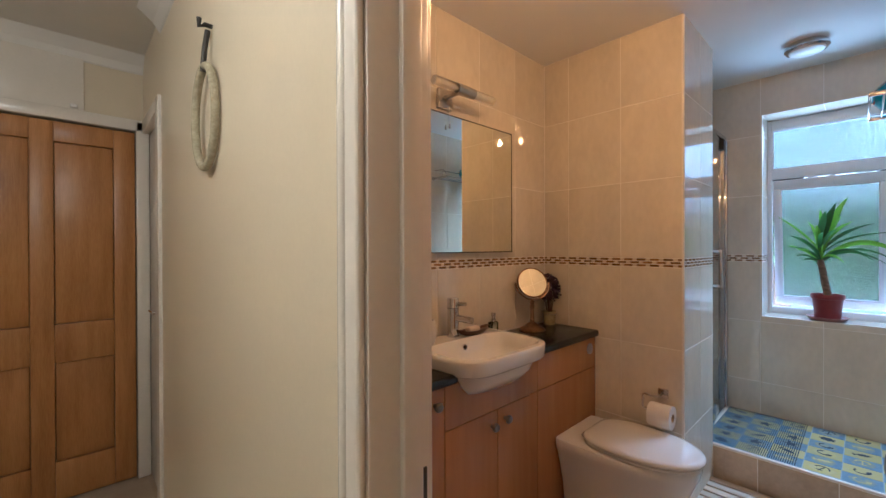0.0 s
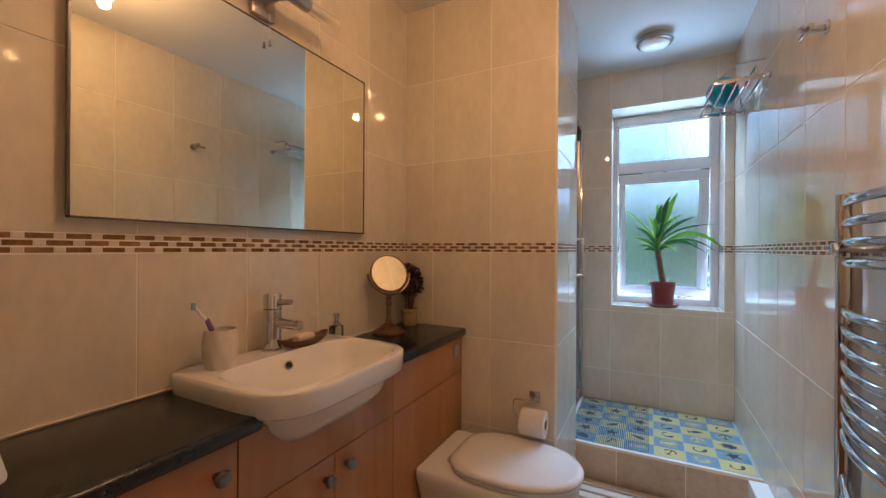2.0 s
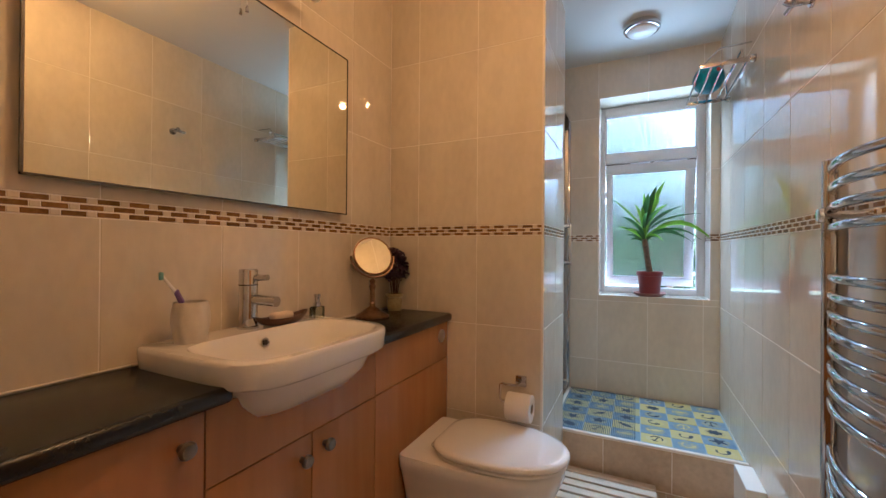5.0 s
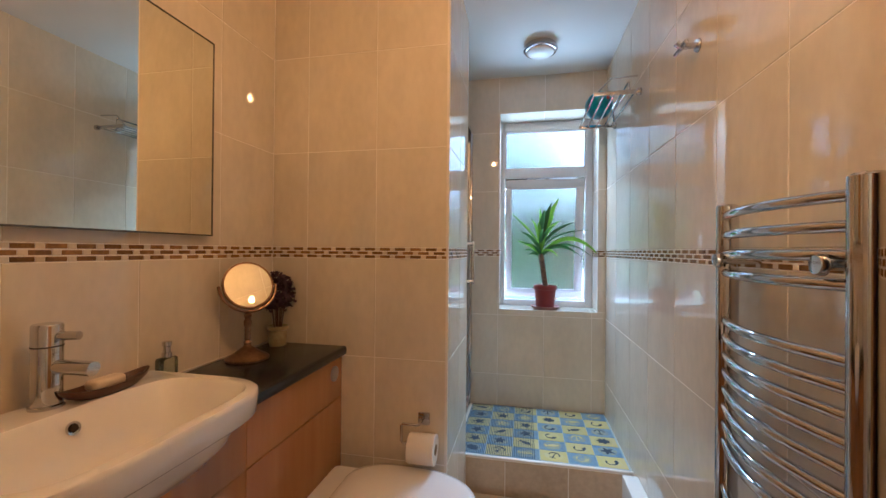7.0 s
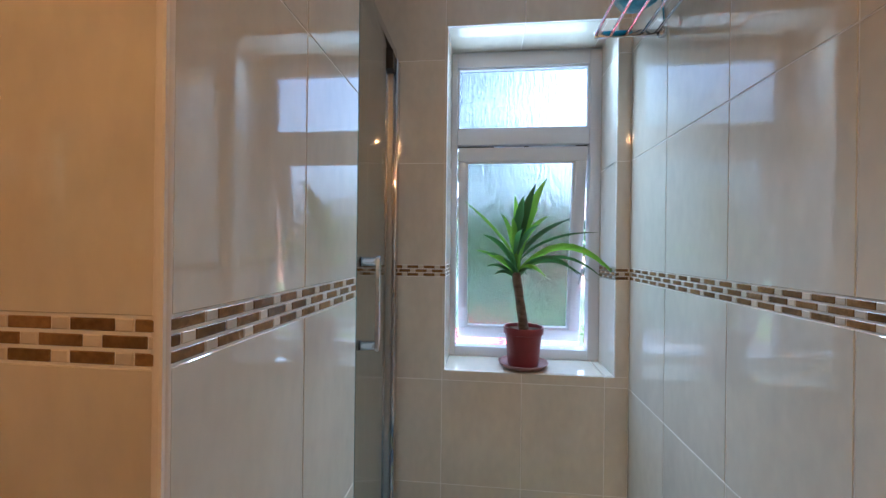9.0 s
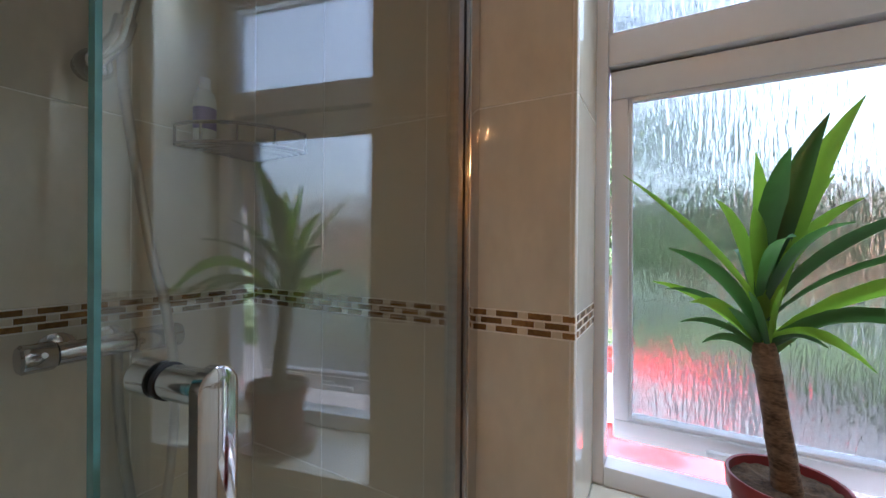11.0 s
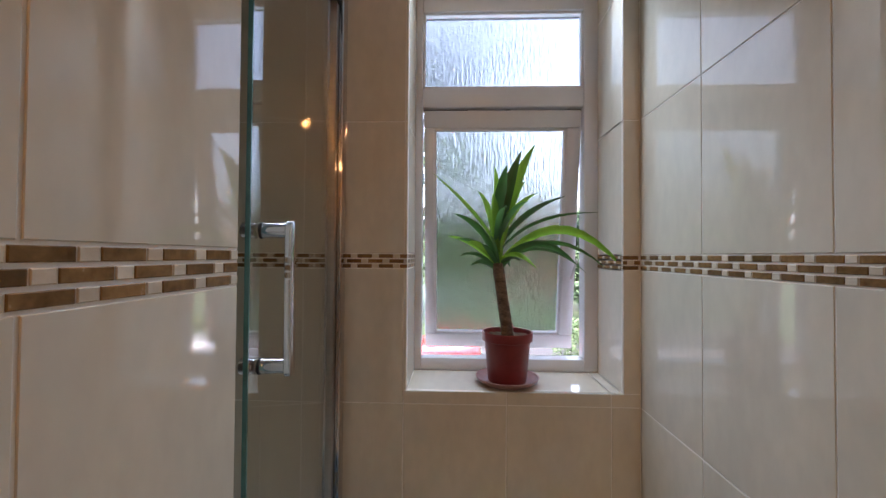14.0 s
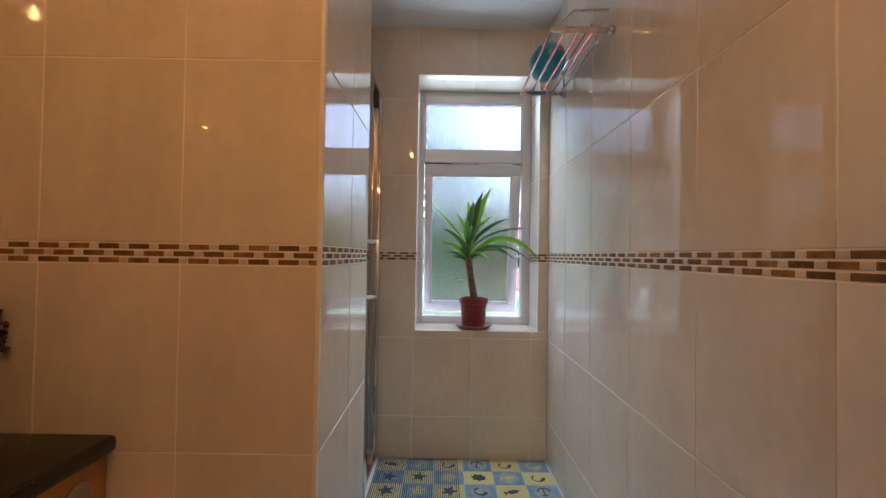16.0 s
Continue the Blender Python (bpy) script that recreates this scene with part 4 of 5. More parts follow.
GL = (FREE - PIV).length
ZB, ZTG = STEP + 0.03, 2.04


def slab(s0, s1, o0, o1, z0, z1, bm=None):
    return loft([[along(s0, o0, z0), along(s1, o0, z0), along(s1, o1, z0), along(s0, o1, z0)], [along(s0, o0, z1), along(s1, o0, z1), along(s1, o1, z1), along(s0, o1, z1)]], bm)


shower = thing("shower_door", (PIV.x, PIV.y, STEP), "clear glass pivot shower door with chrome frame, slightly open", "shower door")
leaf = part("glass_leaf", slab(0.03, GL - 0.004, -0.003, 0.003, ZB, ZTG - 0.012), CLEAR, shower, "clear toughened glass", 0)
leaf.visible_shadow = False
part("free_edge", slab(GL - 0.0035, GL, -0.0033, 0.0033, ZB, ZTG - 0.012), EDGE, shower, "green polished glass edge", 0)
part("pivot_profile", slab(0.006, 0.032, -0.012, 0.012, ZB, ZTG), STEEL, shower, "", 30)
part("top_block", slab(0.012, 0.075, -0.016, 0.016, ZTG - 0.06, ZTG + 0.01), IRON, shower, "dark pivot block")
part("bottom_block", slab(0.012, 0.075, -0.016, 0.016, ZB - 0.02, ZB + 0.04), STEEL, shower)
HS = GL - 0.041
hb = []
for off, r in ((0.042, 0.0115), (0.0435, 0.0135), (0.0515, 0.0135), (0.053, 0.0115)):
    hb.append([along(HS + r * math.cos(a), off, (1.298 if k < 12 else 1.090) + r * math.sin(a)) for k, a in enumerate([math.pi * j / 11 for j in range(12)] + [math.pi + math.pi * j / 11 for j in range(12)])])
part("handle_bar", loft(hb), CHROME, shower, "chrome D handle", 50)
for z in (1.092, 1.296):
    part("handle_mount", tube([along(HS, 0.003, z), along(HS, 0.045, z)], 0.0115, 16), CHROME, shower)
    part("handle_washer", tube([along(HS, 0.0032, z), along(HS, 0.007, z)], 0.0125, 16), RUBBER, shower)
    part("handle_cap", tube([along(HS, -0.0032, z), along(HS, -0.022, z), along(HS, -0.025, z)], [0.0125, 0.0125, 0.009], 16), CHROME, shower)
part("wall_post", box(E - 0.042, E - 0.001, 0.768, 0.803, STEP, 2.05, 0.004), CHROME, shower)
part("head_rail", box(STUBE - 0.005, E - 0.042, 0.772, 0.80, 2.045, 2.075, 0.004), CHROME, shower)
part("threshold", box(STUBE + 0.002, E - 0.042, 0.768, 0.81, STEP, STEP + 0.022, 0.006), CHROME, shower)
part("stub_post", box(STUBE, STUBE + 0.022, 0.765, 0.803, STEP, 2.05, 0.004), CHROME, shower)
tray = tagged(finish("shower_tray", box(STUBE + 0.002, E - 0.001, 0.812, N - 0.002, STEP - 0.004, STEP + 0.012, 0.008, 2), CERAMIC, None), "white shower tray behind the glass door", "shower tray")

mixer = thing("shower_mixer", (3.03, N, 1.184), "chrome bar shower mixer with a hose and wall-held spray", "shower")
part("bar", tube([(2.955, N - 0.055, 1.184), (3.07, N - 0.055, 1.184)], 0.021, 22), CHROME, mixer)
for a, b in ((2.904, 2.952), (3.073, 3.164)):
    part("control", tube([(a, N - 0.055, 1.184), (a + 0.004, N - 0.055, 1.184), (b - 0.004, N - 0.055, 1.184), (b, N - 0.055, 1.184)], [0.022, 0.026, 0.026, 0.023], 22), CHROME, mixer)
part("control_lever", tube([(2.925, N - 0.075, 1.19), (2.925, N - 0.105, 1.196)], [0.006, 0.005], 10), CHROME, mixer)
for x in (2.97, 3.055):
    part("inlet", tube([(x, N, 1.184), (x, N - 0.05, 1.184)], 0.014, 14), CHROME, mixer)
    part("wall_flange", lathe([(0.0, 0.010), (0.022, 0.010), (0.031, 0.003), (0.031, 0.0)], (x, N, 1.184), 24, tilt=Matrix.Rotation(radians(90), 4, "X")), CHROME, mixer)
part("spray_bracket", lathe([(0.0, 0.058), (0.022, 0.055), (0.030, 0.040), (0.030, 0.022), (0.022, 0.010), (0.026, 0.0)], (3.015, N, 1.737), 24, tilt=Matrix.Rotation(radians(90), 4, "X")), CHROME, mixer)
part("spray_clip", tube([(3.015, N - 0.05, 1.745), (3.04, N - 0.075, 1.79), (3.048, N - 0.08, 1.83)], [0.016, 0.019, 0.020], 16), CHROME, mixer)
part("spray_grip", tube([(3.046, N - 0.066, 1.78), (3.052, N - 0.085, 1.85), (3.060, N - 0.125, 1.94), (3.066, N - 0.170, 1.985)], [0.0105, 0.013, 0.014, 0.013], 14), CHROME, mixer)
part("spray_head", lathe([(0, -0.004), (0.046, -0.004), (0.052, 0.004), (0.050, 0.014), (0.026, 0.030), (0, 0.033)], (3.07, N - 0.19, 1.975), 28, tilt=Matrix.Rotation(radians(-32), 4, "X")), CHROME, mixer)


def smooth_line(knots, per=8):
    """A soft curve through the knots."""
    p = [Vector(k) for k in knots]
    p = [p[0] * 2 - p[1]] + p + [p[-1] * 2 - p[-2]]
    out = []
    for a, b, c, d in zip(p, p[1:], p[2:], p[3:]):
        for k in range(per):
            f = k / per
            out.append(0.5 * (2 * b + (c - a) * f + (2 * a - 5 * b + 4 * c - d) * f * f + (3 * b - a - 3 * c + d) * f ** 3))
    return out + [p[-2]]


hose = smooth_line([(3.046, N - 0.066, 1.785), (3.055, N - 0.058, 1.70), (3.070, N - 0.058, 1.59), (3.104, N - 0.060, 1.37), (3.122, N - 0.085, 1.24), (3.140, N - 0.085, 1.05), (3.130, N - 0.07, 0.83), (3.100, N - 0.055, 0.745), (3.074, N - 0.05, 0.85), (3.052, N - 0.05, 1.04), (3.046, N - 0.055, 1.165)])
part("hose", tube(hose, 0.0095, 10), STEEL, mixer, "flexible metal hose")

caddy = thing("corner_caddy", (E - 0.1, N - 0.1, 1.61), "dark metal wire caddy in the shower corner", "shelf")
CZ = 1.622


def quarter(r, z, n=16):
    return [(E - 0.012 - r * math.cos(a), N - 0.012 - r * math.sin(a), z) for a in (math.pi / 2 * k / n for k in range(n + 1))]


for z in (CZ, CZ + 0.045):
    part("rim", tube(quarter(0.205, z), 0.0045, 8), PEWTER, caddy)
part("back_rim", tube([(E - 0.217, N - 0.010, CZ), (E - 0.010, N - 0.010, CZ), (E - 0.010, N - 0.217, CZ)], 0.0045, 8), PEWTER, caddy)
for k in range(1, 9):
    r = 0.205 * k / 9
    part("wire", tube(quarter(r, CZ - 0.002, 10), 0.0028, 6), PEWTER, caddy)
for k in range(5):
    a = math.pi / 2 * k / 4
    x, y = E - 0.012 - 0.205 * math.cos(a), N - 0.012 - 0.205 * math.sin(a)
    part("post", tube([(x, y, CZ), (x, y, CZ + 0.045)], 0.003, 6), PEWTER, caddy)
shampoo = thing("shampoo_bottle", (3.215, N - 0.060, CZ), "white plastic shampoo bottle on the corner caddy", "bottle")
part("bottle_body", lathe([(0, 0.003), (0.021, 0.003), (0.024, 0.010), (0.024, 0.105), (0.020, 0.122), (0.011, 0.130), (0.011, 0.134)], (3.215, N - 0.060, CZ), 24), PLASTIC, shampoo)
part("cap", lathe([(0, 0.158), (0.011, 0.158), (0.0125, 0.155), (0.0125, 0.134), (0, 0.134)], (3.215, N - 0.060, CZ), 20), PLASTIC, shampoo)
part("label_band", lathe([(0.0243, 0.035), (0.0246, 0.036), (0.0246, 0.085), (0.0243, 0.086)], (3.215, N - 0.060, CZ), 24), VIOLET, shampoo, "faded violet label band")

# ---- ceiling lights ----
cl = thing("ceiling_light", (3.0, 0.337, TOP), "round chrome-rimmed ceiling light with opal glass, off", "ceiling light")
part("rim", lathe([(0.0, 0.0), (0.085, 0.0), (0.094, -0.012), (0.095, -0.03), (0.088, -0.038), (0.078, -0.038), (0.078, -0.03)], (3.0, 0.337, TOP), 40), CHROME, cl)
part("diffuser", lathe([(0.078, -0.030), (0.074, -0.045), (0.05, -0.056), (0, -0.06)], (3.0, 0.337, TOP), 40), OPAL, cl)
sl = thing("spotlight_bar", (1.30, 0.51, TOP), "chrome ceiling spotlight bar with lit warm bulbs", "ceiling light")
part("base", lathe([(0, 0), (0.05, 0), (0.05, -0.018), (0.044, -0.024), (0, -0.024)], (1.30, 0.51, TOP), 30), CHROME, sl)
part("bar", tube([(1.25, 0.66, TOP - 0.04), (1.35, 0.36, TOP - 0.04)], 0.009, 12), CHROME, sl)
part("drop", tube([(1.30, 0.51, TOP - 0.02), (1.30, 0.51, TOP - 0.045)], 0.01, 12), CHROME, sl)
for (x, y) in ((1.26, 0.63), (1.34, 0.39)):
    part("head", lathe([(0.012, -0.035), (0.022, -0.045), (0.029, -0.075), (0.033, -0.10), (0.031, -0.10), (0.027, -0.078)], (x, y, TOP), 24), CHROME, sl)
    part("bulb", lathe([(0.0, -0.088), (0.028, -0.09), (0.027, -0.08)], (x, y, TOP), 24), BULB, sl, "lit warm bulb")

# ---- step mat, duckboard, boxing ----
bathmat = thing("printed_bath_mat", (3.03, 0.30, STEP), "blue and yellow seaside-print ribbed rubber mat on the step", "bath mat")
MX0, MX1, MY0, MY1 = 2.708, 3.375, -0.088, 0.755
part("base", box(MX0, MX1, MY0, MY1, STEP, STEP + 0.004, 0.001, 1), MATBASE, bathmat)
nx, ny = 6, 6
sx, sy = (MX1 - MX0 - 0.012) / nx, (MY1 - MY0 - 0.012) / ny
rng = random.Random(11)


def motif(kind, c, r, turn_a):
    bm = bmesh.new()
    z0, z1 = STEP + 0.0052, STEP + 0.0066
    ca, sa = math.cos(turn_a), math.sin(turn_a)

    def w(x, y):
        return (c[0] + r * (ca * x - sa * y), c[1] + r * (sa * x + ca * y))
    if kind == 0:
        prism([w((1 if k % 2 == 0 else 0.42) * math.cos(math.pi * k / 5), (1 if k % 2 == 0 else 0.42) * math.sin(math.pi * k / 5)) for k in range(10)], z0, z1, bm)
    elif kind == 1:
        prism([w(-0.07, -0.8), w(0.07, -0.8), w(0.07, 0.7), w(-0.07, 0.7)], z0, z1, bm)
        prism([w(-0.35, 0.42), w(0.35, 0.42), w(0.35, 0.56), w(-0.35, 0.56)], z0, z1, bm)
        arc = [w(0.75 * math.cos(a), -0.15 + 0.75 * math.sin(a)) for a in (math.pi + math.pi * k / 12 for k in range(13))]
        arc += [w(0.58 * math.cos(a), -0.15 + 0.58 * math.sin(a)) for a in (2 * math.pi - math.pi * k / 12 for k in range(13))]
        prism(arc, z0, z1, bm)
    elif kind == 2:
        prism([w((0.8 + 0.12 * math.cos(7 * a)) * math.cos(a), (0.62 + 0.1 * math.cos(7 * a)) * math.sin(a)) for a in (2 * math.pi * k / 42 for k in range(42))], z0, z1, bm)
    elif kind == 3:
        arc = [w(0.8 * math.cos(a), 0.7 * math.sin(a)) for a in (-0.9 + 4.4 * k / 16 for k in range(17))]
        arc += [w(0.15 + 0.5 * math.cos(a), 0.1 + 0.42 * math.sin(a)) for a in (3.5 - 4.4 * k / 16 for k in range(17))]
        prism(arc, z0, z1, bm)
    else:
        prism([w(-0.9, 0.0), w(-0.35, 0.32), w(0.35, 0.3), w(0.6, 0.05), w(0.95, 0.35), w(0.95, -0.35), w(0.6, -0.05), w(0.35, -0.3), w(-0.35, -0.32)], z0, z1, bm)
    return bm


for i in range(nx):
    for j in range(ny):
        x0, yy0 = MX0 + 0.006 + i * sx, MY0 + 0.006 + j * sy
        yellow = (i + j) % 2 == 0
        sq = box(x0 + 0.002, x0 + sx - 0.002, yy0 + 0.002, yy0 + sy - 0.002, STEP + 0.003, STEP + 0.0054, 0.0008, 1)
        part("print_square", sq, YELLOWMAT if yellow else BLUEMAT, bathmat, "", 0)
        kind = rng.randrange(5)
        part("motif", motif(kind, (x0 + sx / 2, yy0 + sy / 2), 0.040, rng.uniform(-0.6, 0.6) + math.pi / 2), NAVY if yellow or rng.random() < 0.55 else YELLOWMAT, bathmat, "", 0)
        wash = [[(x0 + sx / 2 + q * sx * 0.40 * math.cos(a) * (1 + 0.06 * math.sin(5 * a)), yy0 + sy / 2 + q * sy * 0.34 * math.sin(a), z) for a in (2 * math.pi * k / 24 for k in range(24))] for q, z in ((1.0, STEP + 0.005), (0.98, STEP + 0.0058))]
        part("pale_wash", loft(wash), YELLOWMAT if yellow else SHELLWASH, bathmat, "", 0)
ribs = bmesh.new()
for k in range(44):
    y = MY1 - 0.004 - 0.40 * k / 44
    box(MX0 + 0.004, MX1 - 0.004, y - 0.0017, y + 0.0017, STEP + 0.0052, STEP + 0.0085, bm=ribs)
part("ribs", ribs, NAVY, bathmat, "moulded anti-slip ribs", 0)

duck = thing("duckboard", (2.45, 0.55, 0.0), "pale wooden slatted duckboard on the floor by the step", "duckboard")
for k in range(7):
    x = 2.675 - 0.062 * k
    part("slat", box(x - 0.046, x, 0.27, 0.90 if x > 2.2 else 0.62, 0.022, 0.04, 0.003), DUCK, duck)
for y in (0.32, 0.58):
    part("batten", box(2.26, 2.67, y - 0.02, y + 0.02, 0.0, 0.022), DUCK, duck)
structure("pipe_boxing", box(2.42, 2.63, S, -0.028, 0.0, 0.238, 0.004), GLOSSPAINT, "low white painted pipe boxing at the wall foot")

# ---- outside: car park, cars, hedge, trees, houses ----
GZ = -1.7
structure("ground", box(3.9, 400, -300, 300, GZ - 0.2, GZ), ASPHALT, "wet grey asphalt car park reaching the horizon")
for y in (2.45, 0.03, -2.35, -4.75):
    tagged(finish("parking_line", box(7.6, 12.2, y - 0.055, y + 0.055, GZ + 0.001, GZ + 0.005), LINEPAINT, None, "", 0), "white painted parking bay line on the asphalt", "parking line", "parking bay lines")
structure("verge", box(16.5, 60, -40, 40, GZ, GZ + 0.09), HEDGE, "rough green verge behind the parking bays")


def car(place, paint, label, turn_z=0):
    root = tagged(new("parked_car"), label, "car")
    secs = []
    L, W = 4.0, 1.70
    prof = [(-2.0, 0.42, 0.55), (-1.95, 0.34, 0.70), (-1.55, 0.30, 0.82), (-1.1, 0.28, 0.90), (-0.9, 0.28, 0.92), (0.6, 0.28, 0.94), (1.6, 0.28, 0.95), (1.9, 0.32, 0.90), (2.0, 0.42, 0.62)]
    for x, zb, zt in prof:
        e = 0.93 if abs(x) > 1.8 else 1.0
        w = W / 2 * e
        secs.append([(x, -w * 0.95, zb), (x, -w, zb + 0.12), (x, -w, zt - 0.12), (x, -w * 0.93, zt), (x, w * 0.93, zt), (x, w, zt - 0.12), (x, w, zb + 0.12), (x, w * 0.95, zb)])
    part("body", loft(secs), paint, root, "", 35)
    cab = [(-1.05, 0.9, 0.74, 0.90), (-0.45, 0.70, 0.62, 1.38), (0.0, 0.70, 0.61, 1.44), (0.9, 0.70, 0.61, 1.43), (1.45, 0.70, 0.62, 1.30), (1.75, 0.74, 0.70, 0.93)]
    part("roof", loft([[(x, -b, 0.9), (x, -t, z), (x, t, z), (x, b, 0.9)] for x, b, t, z in [(c[0], 0.78, c[2], c[3]) for c in cab]]), paint, root, "", 30)
    part("windscreen", loft([[(-1.03, -0.70, 0.925), (-1.03, 0.70, 0.925), (-0.47, 0.58, 1.365), (-0.47, -0.58, 1.365)], [(-1.05, -0.70, 0.935), (-1.05, 0.70, 0.935), (-0.49, 0.58, 1.375), (-0.49, -0.58, 1.375)]]), CARGLASS, root, "dark windscreen", 0)
    for s in (-1, 1):
        part("side_window", loft([[(-0.75, s * 0.772, 0.96), (1.45, s * 0.772, 0.96), (1.2, s * 0.655, 1.32), (-0.35, s * 0.655, 1.33)], [(-0.75, s * 0.79, 0.965), (1.45, s * 0.79, 0.965), (1.2, s * 0.675, 1.325), (-0.35, s * 0.675, 1.335)]]), CARGLASS, root, "", 0)
        part("headlight", box(-1.99, -1.80, s * 0.62 - 0.14, s * 0.62 + 0.14, 0.62, 0.76, 0.03), PLASTIC, root)
        part("mirror", box(-0.80, -0.62, s * 0.88 - 0.09, s * 0.88 + 0.09, 0.95, 1.07, 0.03), paint, root)
        for x in (-1.25, 1.25):
            wh = part("wheel", tube([(x, s * 0.66, 0.30), (x, s * 0.86, 0.30)], 0.30, 24), RUBBER, root)
            part("rim", tube([(x, s * 0.80, 0.30), (x, s * 0.868, 0.30)], 0.19, 16), STEEL, wh)
    part("bumper", box(-2.03, -1.93, -0.74, 0.74, 0.34, 0.52, 0.03), paint, root)
    root.matrix_world = pose(*place, 0, 0, turn_z)
    return root


car((9.0, 0.68, GZ), REDCAR, "red hatchback parked nose-in in the bay")
car((13.8, -5.3, GZ), SILVERCAR, "silver hatchback parked beyond the bay lines", 20)


def leaf_mass(rng, boxes, count, size, mat_name):
    """Many small leaf quads scattered over rounded clumps."""
    verts, faces = [], []
    for c, r in boxes:
        for k in range(count):
            d = Vector((rng.gauss(0, 1), rng.gauss(0, 1), rng.gauss(0, 1))).normalized()
            p = Vector(c) + Vector((d.x * r[0], d.y * r[1], d.z * r[2])) * rng.uniform(0.72, 1.06)
            u = Vector((rng.gauss(0, 1), rng.gauss(0, 1), rng.gauss(0, 1))).normalized()
            v = u.orthogonal().normalized()
            s = size * rng.uniform(0.6, 1.4)
            i = len(verts)
            verts += [p - u * s, p + v * s * 0.55, p + u * s, p - v * s * 0.55]
            faces.append((i, i + 1, i + 2, i + 3))
    me = bpy.data.meshes.new(mat_name)
    me.from_pydata([tuple(v) for v in verts], [], faces)
    return me


rng = random.Random(3)
hm = leaf_mass(rng, [((12.9 + rng.uniform(-0.25, 0.25), y * 0.24 - 9.6, GZ + 0.55 + rng.uniform(-0.1, 0.15)), (0.6, 0.5, 0.62)) for y in range(30)], 500, 0.045, "hedge")
hm.materials.append(HEDGE)
tagged(new("hedge", hm), "clipped green hedge along the car park edge", "hedge", "", "stuff")


def tree(place, height, spread, seed):
    rng = random.Random(seed)
    x, y, z = place
    root = thing("tree", place, "leafy green tree behind the car park", "tree", "trees behind the car park")
    tr = tube([(x, y, z), (x + 0.1, y, z + height * 0.3), (x + 0.2, y + 0.1, z + height * 0.7)], [spread * 0.09, spread * 0.07, spread * 0.02], 10)
    for k in range(7):
        a = rng.uniform(0, 6.28)
        tube([(x + 0.1, y, z + height * (0.25 + 0.05 * k)), (x + spread * 0.6 * math.cos(a), y + spread * 0.6 * math.sin(a), z + height * (0.45 + 0.06 * k))], [spread * 0.035, spread * 0.01], 6, tr)
    part("trunk", tr, TRUNK, root)
    clumps = []
    for k in range(26):
        a, h = rng.uniform(0, 6.28), rng.uniform(0.22, 1.0)
        rad = spread * math.sqrt(rng.uniform(0.02, 1)) * (1.05 - 0.75 * abs(h - 0.5))
        q = spread * rng.uniform(0.22, 0.36)
        clumps.append(((rad * math.cos(a), rad * math.sin(a), height * h), (q, q, q * 0.85)))
    me = leaf_mass(rng, clumps, 420, 0.17, "crown")
    me.materials.append(TREELEAF)
    cr = new("crown", me)
    cr.parent = root


tree((19, 2.3, GZ), 12.6, 4.0, 1)
tree((20, 8.0, GZ), 9.5, 3.4, 2)
tree((24, -1.2, GZ), 5.6, 2.6, 4)
tree((23, -6.5, GZ), 5.0, 2.6, 5)
tree((26, 13.5, GZ), 9.0, 3.6, 6)


def house(place, w, d, h):
    x, y, z = place
    root = thing("house", place, "brick house with a pitched roof far behind the hedge", "house", "houses behind the car park")
    part("wall", box(x, x + d, y - w / 2, y + w / 2, z, z + h), BRICKFAR, root, "", 0)
    part("roof", loft([[(x - 0.3, yy, z + h), (x + d + 0.3, yy, z + h), (x + d / 2, yy, z + h + 2.2)] for yy in (y - w / 2 - 0.3, y + w / 2 + 0.3)]), ROOFFAR, root, "", 0)
    for k in range(4):
        for zz in (0.9, 3.4):
            yy = y - w / 2 + (k + 0.5) * w / 4
            wn_ = part("window", box(x - 0.06, x + 0.02, yy - 0.55, yy + 0.55, z + zz, z + zz + 1.2), UPVC, root, "", 0)
            part("pane", box(x - 0.075, x - 0.055, yy - 0.47, yy + 0.47, z + zz + 0.08, z + zz + 1.12), CARGLASS, wn_, "", 0)


house((34, -13, GZ), 14, 8, 5.4)

# ---- yucca on the sill ----
yucca = thing("yucca_plant", (3.478, 0.277, WZ0), "green yucca with a bare woody cane in a red plastic pot", "potted plant")
PX, PY, PZ = 3.478, 0.277, WZ0
part("saucer", lathe([(0, 0), (0.074, 0), (0.092, 0.012), (0.099, 0.022), (0.095, 0.022), (0.088, 0.014), (0.07, 0.006), (0, 0.006)], (PX, PY, PZ), 40), SAUCER, yucca, "faded pink plastic saucer")
part("pot", lathe([(0, 0.006), (0.057, 0.006), (0.060, 0.012), (0.071, 0.128), (0.0715, 0.132), (0.078, 0.134), (0.0795, 0.158), (0.078, 0.161), (0.074, 0.160), (0.072, 0.13), (0.0, 0.12)], (PX, PY, PZ), 44), TERRACOTTA, yucca)
so = bmesh.new()
bmesh.ops.create_circle(so, cap_ends=True, cap_tris=True, segments=40, radius=0.073)
bmesh.ops.subdivide_edges(so, edges=so.edges[:], cuts=3, use_grid_fill=True)
for v in so.verts:
    v.co = Vector((PX + v.co.x, PY + v.co.y, PZ + 0.146 + 0.006 * noise.noise(v.co * 60)))
part("soil", so, SOIL, yucca)
CANE = [(PX, PY - 0.004, PZ + 0.13), (PX - 0.002, PY + 0.006, PZ + 0.20), (PX - 0.004, PY + 0.018, PZ + 0.28), (PX - 0.006, PY + 0.028, PZ + 0.345), (PX - 0.008, PY + 0.031, PZ + 0.375)]
cn = tube(CANE, [0.021, 0.0185, 0.0175, 0.018, 0.014], 18)
